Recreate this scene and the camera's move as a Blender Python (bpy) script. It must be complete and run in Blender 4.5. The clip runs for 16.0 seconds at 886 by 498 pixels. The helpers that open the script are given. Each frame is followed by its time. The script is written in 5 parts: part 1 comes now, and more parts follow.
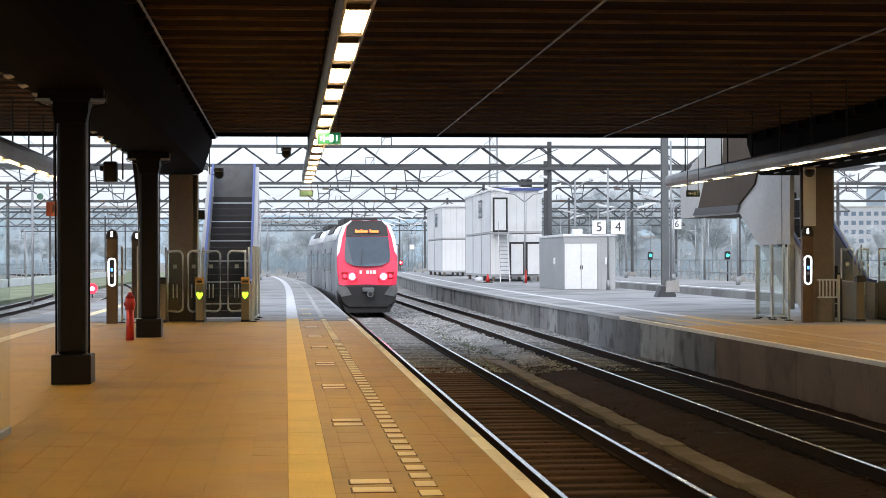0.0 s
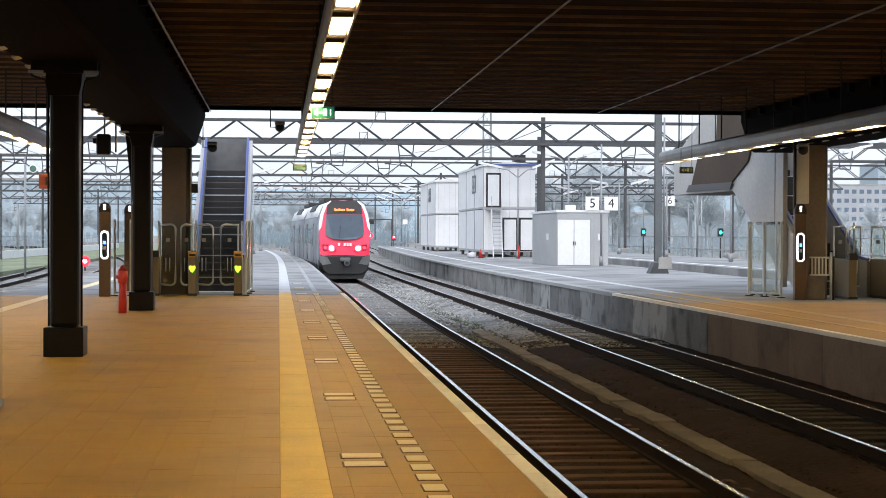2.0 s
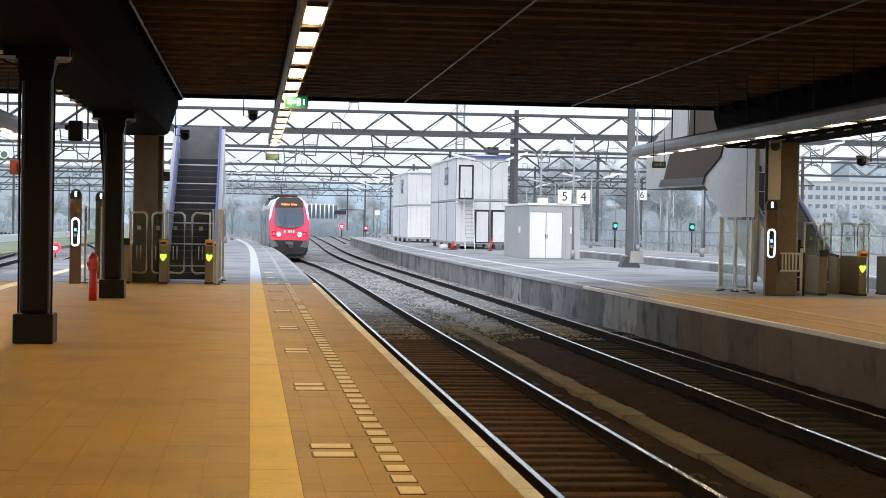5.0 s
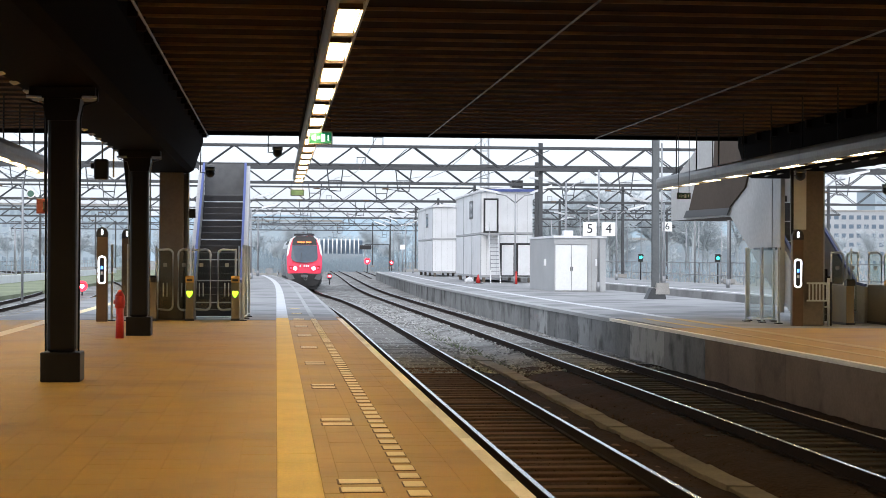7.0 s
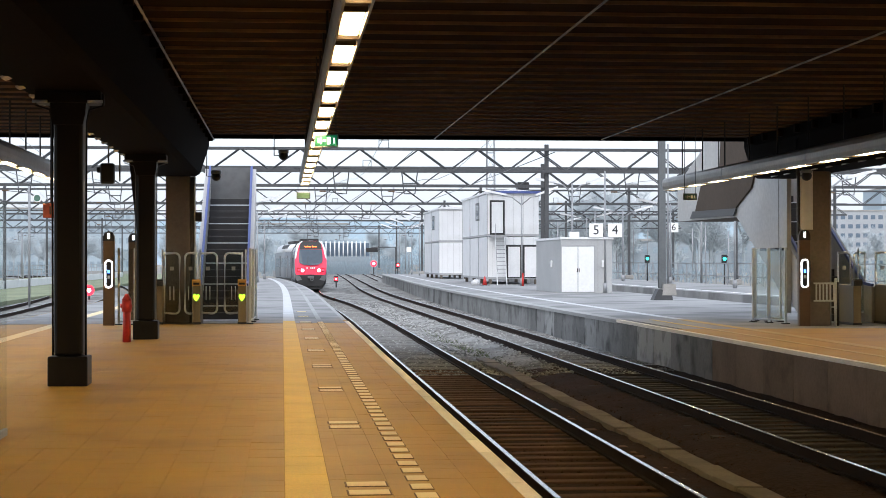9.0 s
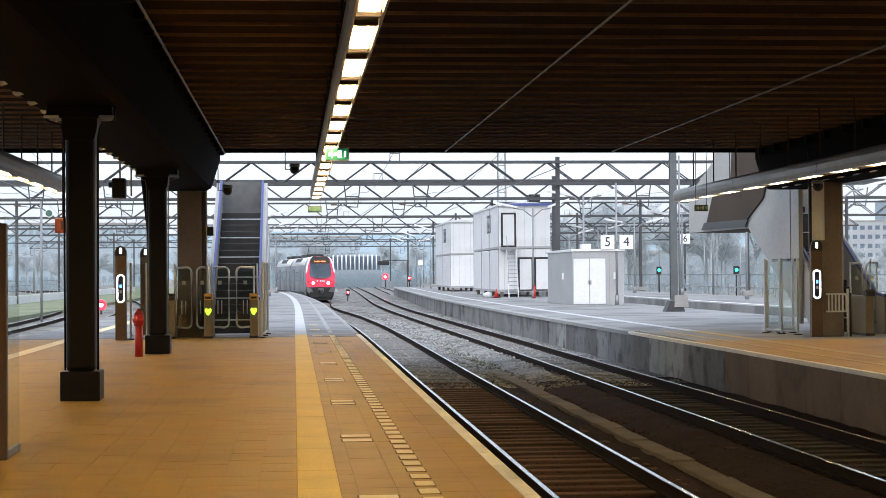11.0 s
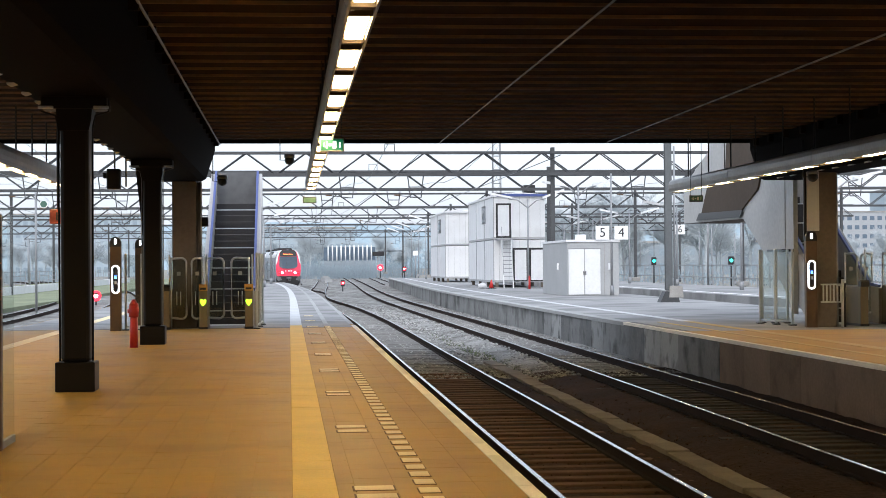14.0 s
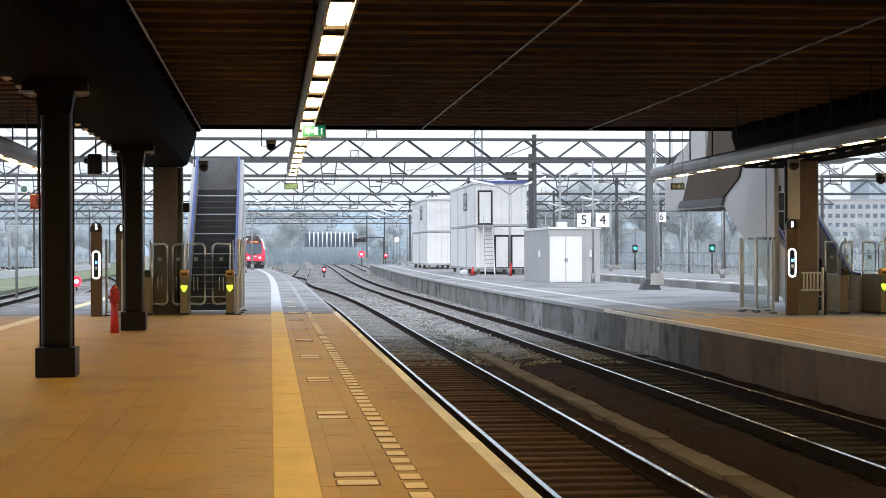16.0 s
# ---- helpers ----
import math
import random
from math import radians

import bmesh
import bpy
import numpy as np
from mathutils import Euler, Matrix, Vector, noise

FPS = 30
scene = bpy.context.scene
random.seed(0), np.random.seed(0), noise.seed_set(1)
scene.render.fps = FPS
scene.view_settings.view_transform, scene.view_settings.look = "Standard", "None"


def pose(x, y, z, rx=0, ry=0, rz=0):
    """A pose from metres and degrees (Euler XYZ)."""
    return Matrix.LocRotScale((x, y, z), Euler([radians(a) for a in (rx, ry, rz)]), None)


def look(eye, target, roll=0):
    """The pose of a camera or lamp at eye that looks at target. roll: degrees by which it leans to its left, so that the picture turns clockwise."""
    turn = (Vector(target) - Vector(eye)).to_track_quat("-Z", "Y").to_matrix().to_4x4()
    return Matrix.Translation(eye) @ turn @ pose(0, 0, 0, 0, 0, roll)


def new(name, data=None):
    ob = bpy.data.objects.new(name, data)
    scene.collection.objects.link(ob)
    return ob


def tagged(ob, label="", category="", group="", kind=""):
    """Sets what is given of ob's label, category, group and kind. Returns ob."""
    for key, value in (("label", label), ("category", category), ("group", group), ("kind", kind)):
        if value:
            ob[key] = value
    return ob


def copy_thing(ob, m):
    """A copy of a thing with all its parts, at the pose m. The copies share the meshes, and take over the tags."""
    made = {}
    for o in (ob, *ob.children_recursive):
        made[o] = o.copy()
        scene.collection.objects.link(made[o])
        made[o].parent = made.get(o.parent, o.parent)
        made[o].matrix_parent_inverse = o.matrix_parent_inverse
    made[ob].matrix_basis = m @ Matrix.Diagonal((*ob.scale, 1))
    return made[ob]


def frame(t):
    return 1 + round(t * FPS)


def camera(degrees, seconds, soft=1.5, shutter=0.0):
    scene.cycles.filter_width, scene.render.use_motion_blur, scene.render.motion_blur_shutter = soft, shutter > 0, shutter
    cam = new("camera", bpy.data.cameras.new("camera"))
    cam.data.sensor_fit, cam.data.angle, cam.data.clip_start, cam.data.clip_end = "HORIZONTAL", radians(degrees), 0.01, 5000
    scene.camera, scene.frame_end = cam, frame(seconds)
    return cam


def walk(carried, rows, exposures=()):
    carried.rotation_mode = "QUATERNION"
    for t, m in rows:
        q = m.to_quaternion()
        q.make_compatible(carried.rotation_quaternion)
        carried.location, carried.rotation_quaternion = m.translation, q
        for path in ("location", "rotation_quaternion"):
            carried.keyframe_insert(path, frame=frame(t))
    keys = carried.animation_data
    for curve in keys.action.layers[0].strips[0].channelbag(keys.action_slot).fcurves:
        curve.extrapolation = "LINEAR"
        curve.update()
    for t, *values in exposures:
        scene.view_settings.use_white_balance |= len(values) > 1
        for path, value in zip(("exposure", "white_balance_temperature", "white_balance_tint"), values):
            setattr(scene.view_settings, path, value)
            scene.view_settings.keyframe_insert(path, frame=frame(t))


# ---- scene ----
EYE = (0.0, 0.0, 1.65)


def aim(yaw, tilt, lean):
    """Camera pose from degrees: to the right of the tracks, upwards, picture turned to the left."""
    y, p = radians(yaw), radians(tilt)
    way = (math.sin(y) * math.cos(p), math.cos(y) * math.cos(p), math.sin(p))
    return look(EYE, [e + 10 * w for e, w in zip(EYE, way)], -lean)


cam = camera(29.3, 16.0, soft=0.8)
walk(cam, [(t, aim(a, b, c)) for t, a, b, c in (
    (0.0, 5.31, 0.306, 0.2), (0.5, 5.198, 0.394, 0.099), (1.0, 5.222, 0.211, -0.029),
    (1.5, 5.34, -0.239, -0.116), (2.0, 5.546, -0.536, -0.194), (2.5, 6.067, -0.981, -0.57),
    (3.0, 6.268, -1.212, -0.528), (5.3, 6.508, -0.631, -0.934), (5.5, 6.401, -0.442, -0.721),
    (6.0, 5.791, 0.378, -0.442), (6.5, 5.751, 0.313, -0.324), (7.0, 5.629, 0.321, -0.257),
    (7.5, 5.536, 0.325, -0.069), (8.0, 5.535, 0.327, -0.087), (10.5, 5.161, 0.66, 0.37),
    (11.0, 5.028, 0.829, 0.392), (11.5, 4.513, 1.074, 0.574), (12.0, 4.765, 0.933, 0.458),
    (12.5, 4.769, 1.028, 0.464), (13.0, 4.896, 0.883, 0.583), (13.5, 5.027, 0.789, 0.476),
    (14.0, 5.196, 0.513, 0.417), (14.5, 5.464, 0.436, 0.295), (15.0, 5.656, 0.226, 0.364),
    (15.5, 5.808, 0.07, 0.369), (16.0, 5.82, 0.062, 0.187))], exposures=((0, 1.12, 6050, 10), (16, 1.12, 6050, 10)))

# ---- light ----
world = bpy.data.worlds.new("overcast_sky")
scene.world = world
world.use_nodes = True
wn, wl = world.node_tree.nodes, world.node_tree.links
sky = wn.new("ShaderNodeTexSky")
sky.sky_type, sky.sun_disc = "NISHITA", False
sky.sun_elevation, sky.sun_rotation = radians(40), radians(200)
sky.dust_density, sky.air_density, sky.ozone_density = 4.0, 1.0, 1.0
hsv = wn.new("ShaderNodeHueSaturation")
hsv.inputs["Saturation"].default_value = 0.75
wl.new(sky.outputs[0], hsv.inputs["Color"])
veil = wn.new("ShaderNodeMix")
veil.data_type = "RGBA"
veil.inputs["Factor"].default_value = 0.6
veil.inputs[7].default_value = (3.9, 4.05, 4.3, 1)
wl.new(hsv.outputs[0], veil.inputs[6])
wl.new(veil.outputs[2], wn["Background"].inputs["Color"])
wn["Background"].inputs["Strength"].default_value = 0.15
sun_data = bpy.data.lights.new("sun", "SUN")
sun_data.energy, sun_data.angle, sun_data.color = 0.4, radians(40), (0.98, 0.985, 1.0)
sun = new("sun", sun_data)
sun.matrix_world = look((0, 0, 60), (-12, 36, 0))

# ---- materials ----
def material(name, colour, rough=0.7, metal=0.0, grain=30.0, wear=2.0, vary=0.25, bump=0.15, per_piece=0.0, island=False, **more):
    m = bpy.data.materials.new(name)
    m.use_nodes = True
    n, l = m.node_tree.nodes, m.node_tree.links
    b = n["Principled BSDF"]
    b.inputs["Roughness"].default_value, b.inputs["Metallic"].default_value = rough, metal
    b.inputs["Specular IOR Level"].default_value = more.get("spec", 0.5)
    tc = n.new("ShaderNodeTexCoord")
    geo = n.new("ShaderNodeNewGeometry")
    fine, coarse = n.new("ShaderNodeTexNoise"), n.new("ShaderNodeTexNoise")
    for node, scale in ((fine, grain), (coarse, wear)):
        node.inputs["Scale"].default_value, node.inputs["Detail"].default_value = scale, 4
        l.new(geo.outputs["Position"] if more.get("world") else tc.outputs["Object"], node.inputs["Vector"])
    mix = n.new("ShaderNodeMath")
    mix.operation = "MULTIPLY_ADD"
    mix.inputs[1].default_value = 0.45
    l.new(fine.outputs["Fac"], mix.inputs[0])
    half = n.new("ShaderNodeMath")
    half.operation = "MULTIPLY"
    half.inputs[1].default_value = 0.55
    l.new(coarse.outputs["Fac"], half.inputs[0])
    l.new(half.outputs[0], mix.inputs[2])
    last = mix.outputs[0]
    if per_piece:
        rnd = geo.outputs["Random Per Island"]
        if not island:
            rnd = n.new("ShaderNodeObjectInfo").outputs["Random"]
        add = n.new("ShaderNodeMath")
        add.operation = "MULTIPLY_ADD"
        add.inputs[1].default_value = per_piece
        l.new(rnd, add.inputs[0])
        l.new(last, add.inputs[2])
        last = add.outputs[0]
    ramp = n.new("ShaderNodeMapRange")
    ramp.inputs["From Min"].default_value, ramp.inputs["From Max"].default_value = 0.25, 0.75 + per_piece
    ramp.inputs["To Min"].default_value, ramp.inputs["To Max"].default_value = 1 - vary, 1 + vary
    l.new(last, ramp.inputs["Value"])
    tint = n.new("ShaderNodeMix")
    tint.data_type, tint.blend_type = "RGBA", "MULTIPLY"
    tint.inputs["Factor"].default_value = 1.0
    tint.inputs[6].default_value = (*colour, 1)
    l.new(ramp.outputs[0], tint.inputs[7])
    col = tint.outputs[2]
    if "second" in more:
        spots = n.new("ShaderNodeTexNoise")
        spots.inputs["Scale"].default_value = more.get("second_scale", 0.6)
        spots.inputs["Detail"].default_value = 6
        l.new(geo.outputs["Position"] if more.get("world") else tc.outputs["Object"], spots.inputs["Vector"])
        sr = n.new("ShaderNodeMapRange")
        sr.inputs["From Min"].default_value, sr.inputs["From Max"].default_value = more.get("second_from", (0.48, 0.62))
        l.new(spots.outputs["Fac"], sr.inputs["Value"])
        two = n.new("ShaderNodeMix")
        two.data_type = "RGBA"
        l.new(sr.outputs[0], two.inputs["Factor"])
        l.new(col, two.inputs[6])
        two.inputs[7].default_value = (*more["second"], 1)
        col = two.outputs[2]
    l.new(col, b.inputs["Base Color"])
    if bump:
        bp = n.new("ShaderNodeBump")
        bp.inputs["Strength"].default_value, bp.inputs["Distance"].default_value = bump, more.get("height", 0.01)
        l.new(fine.outputs["Fac"], bp.inputs["Height"])
        l.new(bp.outputs[0], b.inputs["Normal"])
    if more.get("rough_vary"):
        rr = n.new("ShaderNodeMapRange")
        rr.inputs["To Min"].default_value, rr.inputs["To Max"].default_value = rough - more["rough_vary"], rough + more["rough_vary"]
        l.new(coarse.outputs["Fac"], rr.inputs["Value"])
        l.new(rr.outputs[0], b.inputs["Roughness"])
    return m


def glow(name, colour, strength):
    m = bpy.data.materials.new(name)
    m.use_nodes = True
    b = m.node_tree.nodes["Principled BSDF"]
    b.inputs["Base Color"].default_value = (*[min(1, c) for c in colour], 1)
    b.inputs["Emission Color"].default_value = (*colour, 1)
    b.inputs["Emission Strength"].default_value = strength
    return m


def clear(name, tint, rough=0.02):
    m = bpy.data.materials.new(name)
    m.use_nodes = True
    n, l = m.node_tree.nodes, m.node_tree.links
    n.remove(n["Principled BSDF"])
    t, g, mx = (n.new("ShaderNodeBsdfTransparent"), n.new("ShaderNodeBsdfGlossy"), n.new("ShaderNodeMixShader"))
    t.inputs[0].default_value = (*tint, 1)
    g.inputs["Roughness"].default_value = rough
    mx.inputs[0].default_value = 0.06
    l.new(t.outputs[0], mx.inputs[1])
    l.new(g.outputs[0], mx.inputs[2])
    l.new(mx.outputs[0], n["Material Output"].inputs["Surface"])
    return m


# ochre tile and yellow line take part of the lamps' warmth into their colour
M_TILE = material("platform_tile", (0.43, 0.247, 0.027), 0.58, second=(0.27, 0.150, 0.021), second_scale=0.6, second_from=(0.5, 0.85), grain=60, wear=0.7, vary=0.22, bump=0.1, per_piece=0.08, island=True, world=True, rough_vary=0.12)
M_TILE_ONE = material("platform_tile_single", (0.43, 0.247, 0.027), 0.58, second=(0.27, 0.150, 0.021), second_scale=0.6, second_from=(0.5, 0.85), grain=60, wear=0.7, vary=0.22, bump=0.1, per_piece=0.08, world=True, rough_vary=0.12)
M_JOINT = material("sand_joint", (0.37, 0.22, 0.031), 0.9, grain=50, world=True)
M_YELLOW = material("yellow_line", (0.72, 0.49, 0.07), 0.6, grain=40, wear=1.2, vary=0.2, world=True)
M_MARK = material("cream_tactile", (0.80, 0.67, 0.38), 0.6, grain=40, wear=1.0, vary=0.2, world=True, per_piece=0.2)
M_EDGE = material("edge_slab", (0.88, 0.84, 0.74), 0.75, grain=30, wear=1.0, vary=0.3, per_piece=0.3, world=True)
M_RIM = material("tactile_rim", (0.15, 0.08, 0.022), 0.8, grain=30, world=True)
M_CONC = material("concrete", (0.33, 0.32, 0.30), 0.85, grain=25, wear=0.8, vary=0.35, second=(0.2, 0.19, 0.17), second_scale=0.9, second_from=(0.5, 0.75), world=True)
M_LID = material("trough_lid", (0.23, 0.205, 0.175), 0.9, spec=0.08, grain=16, wear=1.2, vary=0.35, per_piece=0.3)
M_CONC_DARK = material("stained_concrete", (0.14, 0.12, 0.10), 0.9, spec=0.08, grain=25, wear=0.9, vary=0.4, world=True)
# facing panels: stain plus roof shade in this brown, paler copy below
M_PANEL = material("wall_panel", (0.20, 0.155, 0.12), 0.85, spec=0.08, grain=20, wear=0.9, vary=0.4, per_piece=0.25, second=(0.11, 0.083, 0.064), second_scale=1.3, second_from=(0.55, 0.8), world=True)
M_PAVE = material("outdoor_paving", (0.29, 0.29, 0.287), 0.7, grain=20, wear=0.5, vary=0.3, second=(0.17, 0.172, 0.17), second_scale=0.35, world=True)
M_PANEL_OUT = material("daylit_panel", (0.25, 0.255, 0.25), 0.85, grain=12, wear=0.5, vary=0.75, per_piece=1.2, second=(0.07, 0.07, 0.068), second_scale=1.6, second_from=(0.5, 0.7), world=True)
# two ballasts: roof shade and rust in the dark one, open tracks pale
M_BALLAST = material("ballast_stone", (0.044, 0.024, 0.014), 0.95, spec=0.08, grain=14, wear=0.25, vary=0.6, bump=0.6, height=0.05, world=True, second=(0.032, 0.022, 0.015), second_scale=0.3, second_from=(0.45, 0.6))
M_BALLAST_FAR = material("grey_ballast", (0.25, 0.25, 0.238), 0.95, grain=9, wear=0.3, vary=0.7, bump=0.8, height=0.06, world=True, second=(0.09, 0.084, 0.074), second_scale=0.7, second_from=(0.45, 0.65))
M_WALL = material("platform_wall_grey", (0.21, 0.215, 0.21), 0.9, grain=5, wear=0.5, vary=0.4, second=(0.06, 0.058, 0.055), second_scale=0.7, second_from=(0.5, 0.7), world=True)
# stones follow the two ballasts: shaded dark under the roof, pale outside
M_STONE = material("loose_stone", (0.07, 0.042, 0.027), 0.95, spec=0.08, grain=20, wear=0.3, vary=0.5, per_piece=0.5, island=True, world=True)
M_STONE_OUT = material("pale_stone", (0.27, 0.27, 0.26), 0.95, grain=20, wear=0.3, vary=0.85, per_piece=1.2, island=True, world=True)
# sleepers browner under the roof, its shade put into the colour; grey outside
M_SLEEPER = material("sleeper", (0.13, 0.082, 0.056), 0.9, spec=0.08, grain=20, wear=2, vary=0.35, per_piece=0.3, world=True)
M_SLEEPER_DARK = material("dark_sleeper", (0.05, 0.043, 0.037), 0.9, spec=0.08, grain=20, wear=2, vary=0.35, per_piece=0.3, world=True)
M_SLEEPER_OUT = material("daylit_sleeper", (0.19, 0.187, 0.178), 0.9, grain=20, wear=2, vary=0.35, per_piece=0.3, world=True)
M_RAIL = material("rust_rail", (0.026, 0.017, 0.013), 0.8, spec=0.08, grain=20, world=True)
M_RAILTOP = material("polished_rail", (0.75, 0.74, 0.73), 0.22, 1.0, grain=20, vary=0.08, bump=0.02, world=True)
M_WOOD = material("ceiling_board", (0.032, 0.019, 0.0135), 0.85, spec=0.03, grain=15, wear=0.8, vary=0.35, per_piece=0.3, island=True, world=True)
M_RIB = material("ceiling_rib", (0.28, 0.175, 0.115), 0.8, spec=0.03, grain=10, vary=0.3, world=True)
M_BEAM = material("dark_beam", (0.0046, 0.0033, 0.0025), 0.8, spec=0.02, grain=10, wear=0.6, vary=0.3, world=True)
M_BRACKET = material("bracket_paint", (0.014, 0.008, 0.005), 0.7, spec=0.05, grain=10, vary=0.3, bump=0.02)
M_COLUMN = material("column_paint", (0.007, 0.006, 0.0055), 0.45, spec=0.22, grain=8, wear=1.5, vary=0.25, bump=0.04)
M_PIER = material("pier_concrete", (0.165, 0.142, 0.122), 0.8, grain=14, wear=0.8, vary=0.25, world=True)
M_STEEL = material("brushed_steel", (0.60, 0.65, 0.70), 0.45, 0.25, grain=30, vary=0.15, bump=0.03)
M_TUBE = material("lamp_tube", (0.30, 0.29, 0.275), 0.4, 0.35, grain=14, wear=1.5, vary=0.3, bump=0.03)
M_GALV = material("galvanised_steel", (0.30, 0.31, 0.32), 0.5, 0.5, grain=20, vary=0.2, bump=0.05)
M_TRUSS = material("truss_steel", (0.055, 0.058, 0.062), 0.6, 0.0, grain=10, wear=0.6, vary=0.3, bump=0.04, world=True)
M_BLACK = material("black_plastic", (0.015, 0.015, 0.016), 0.4, grain=20, vary=0.15, bump=0.02)
M_BROWN = material("bronze_cladding", (0.105, 0.065, 0.036), 0.45, grain=12, wear=1, vary=0.2, bump=0.03)
M_WHITE = material("white_panel", (0.72, 0.73, 0.74), 0.5, grain=10, wear=0.6, vary=0.1, bump=0.03, second=(0.58, 0.58, 0.58), second_scale=0.7, second_from=(0.55, 0.85))
M_GREYP = material("grey_panel", (0.37, 0.38, 0.385), 0.6, grain=10, wear=0.6, vary=0.14, bump=0.03)
M_BLUE = material("blue_rail", (0.08, 0.11, 0.30), 0.4, grain=20, vary=0.1, bump=0.02)
M_GATE = material("gate_bronze", (0.20, 0.165, 0.105), 0.45, 0.2, grain=20, wear=1.5, vary=0.2, bump=0.02)
M_READER = material("reader_amber", (0.55, 0.30, 0.07), 0.45, grain=20, vary=0.15, bump=0.02)
M_STEP = material("escalator_step", (0.04, 0.04, 0.043), 0.45, 0.3, grain=30, wear=2, vary=0.35)
M_HOUSING = material("housing_panel", (0.43, 0.425, 0.41), 0.5, grain=8, wear=0.7, vary=0.22, bump=0.02)
# soffit brown darkened for shade in the recess; also used as cladding
M_SOFFIT = material("housing_soffit", (0.088, 0.069, 0.054), 0.75, spec=0.08, grain=8, wear=0.5, vary=0.15, bump=0.02)
M_RED = material("red_enamel", (0.50, 0.03, 0.025), 0.4, grain=14, wear=2, vary=0.2, bump=0.03)
M_TRAINRED = material("train_red", (0.82, 0.035, 0.10), 0.28, grain=6, wear=0.8, vary=0.1, bump=0.0)
M_TRAINGREY = material("train_silver", (0.21, 0.225, 0.25), 0.4, 0.3, grain=6, wear=0.8, vary=0.14, bump=0.0)
M_TRAINWHITE = material("train_white", (0.72, 0.74, 0.77), 0.35, grain=6, wear=0.8, vary=0.1, bump=0.0)
M_SIDEWIN = material("side_glass", (0.02, 0.026, 0.036), 0.12, spec=0.35, grain=4, vary=0.1, bump=0.0)
M_SKIRT = material("train_skirt", (0.014, 0.014, 0.015), 0.6, grain=8, wear=1, vary=0.3, bump=0.03)
M_WINDOW = material("dark_glass", (0.06, 0.085, 0.115), 0.1, spec=0.35, grain=4, vary=0.1, bump=0.0)
M_GRASS = material("grass", (0.20, 0.225, 0.135), 0.95, grain=6, wear=0.3, vary=0.45, bump=0.5, height=0.05, world=True)
M_WEED = material("weeds", (0.10, 0.125, 0.06), 0.95, grain=6, vary=0.4, bump=0.0, per_piece=0.3, island=True, world=True)
M_EARTH = material("earth", (0.24, 0.23, 0.20), 0.95, grain=3, wear=0.05, vary=0.35, world=True)
# haze is put into the pale blue-grey of far trees and buildings
M_TWIG = material("hazed_twigs", (0.47, 0.515, 0.54), 0.95, grain=2, wear=0.2, vary=0.2, per_piece=0.3, island=True, world=True)
M_BARK = material("hazed_bark", (0.36, 0.40, 0.42), 0.95, grain=8, vary=0.3, world=True)
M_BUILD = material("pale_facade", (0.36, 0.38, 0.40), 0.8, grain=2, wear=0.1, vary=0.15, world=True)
M_BUILD_DARK = material("hazed_facade", (0.27, 0.31, 0.34), 0.85, grain=2, wear=0.1, vary=0.2, world=True)
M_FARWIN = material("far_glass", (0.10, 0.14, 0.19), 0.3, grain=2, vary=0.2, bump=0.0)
M_PALEWIN = material("hazed_far_glass", (0.25, 0.31, 0.355), 0.3, grain=2, vary=0.2, bump=0.0)
M_FARWALL = material("hazed_wall", (0.36, 0.43, 0.48), 0.8, grain=2, wear=0.1, vary=0.12, world=True)
M_GREENSHEET = material("green_print", (0.08, 0.17, 0.13), 0.5, grain=6, vary=0.2, bump=0.0)
M_LINE = material("white_road_paint", (0.57, 0.58, 0.59), 0.7, grain=12, wear=0.8, vary=0.2, world=True)
M_EDGE_OUT = material("weathered_slab", (0.36, 0.365, 0.36), 0.8, grain=12, wear=0.6, vary=0.25, world=True)
# shrubs paled towards blue as well, as if seen through haze
M_HEDGE = material("hazed_shrubs", (0.27, 0.335, 0.375), 0.95, grain=2, wear=0.3, vary=0.25, per_piece=0.4, island=True, world=True)
M_MAST = material("mast_steel", (0.12, 0.13, 0.135), 0.55, 0.2, grain=10, wear=1, vary=0.25, bump=0.04)
M_SHUTTER = material("grey_shutter", (0.13, 0.135, 0.14), 0.4, 0.2, grain=4, wear=1.5, vary=0.35, bump=0.03)
M_FADED = material("faded_line", (0.50, 0.36, 0.13), 0.65, grain=20, wear=0.8, vary=0.25, world=True)
M_SIGN = material("sign_white", (0.85, 0.85, 0.84), 0.5, grain=10, vary=0.05, bump=0.0)
M_INK = material("sign_black", (0.02, 0.02, 0.025), 0.5, grain=10, vary=0.1, bump=0.0)
M_GLASS = clear("clear_glass", (0.93, 0.95, 0.94))
M_TINTED = clear("green_glass", (0.87, 0.91, 0.88))
G_LAMP = glow("warm_lamp", (1.0, 0.69, 0.30), 19.5)
G_RED = glow("red_signal", (1.0, 0.015, 0.03), 2.2)
M_TRAINDARK = material("lamp_recess", (0.25, 0.01, 0.015), 0.3, grain=6, vary=0.1, bump=0.0)
G_DEEPRED = glow("red_lamp", (1.0, 0.02, 0.04), 3.0)
M_ORANGE = material("orange_panel", (0.22, 0.035, 0.018), 0.5, grain=10, vary=0.2, bump=0.02)
G_TAIL = glow("tail_light", (1.0, 0.35, 0.4), 9.0)
G_GREEN = glow("green_exit", (0.006, 0.12, 0.055), 0.4)
G_LIME = glow("lime_arrow", (0.38, 1.0, 0.02), 1.4)
G_RING = glow("white_ring", (0.9, 0.97, 1.0), 3.0)
G_BLUE = glow("blue_button", (0.1, 0.3, 1.0), 2.0)
G_AMBER = glow("amber_display", (1.0, 0.17, 0.03), 1.3)
G_TEAL = glow("teal_signal", (0.05, 0.9, 0.7), 3.0)
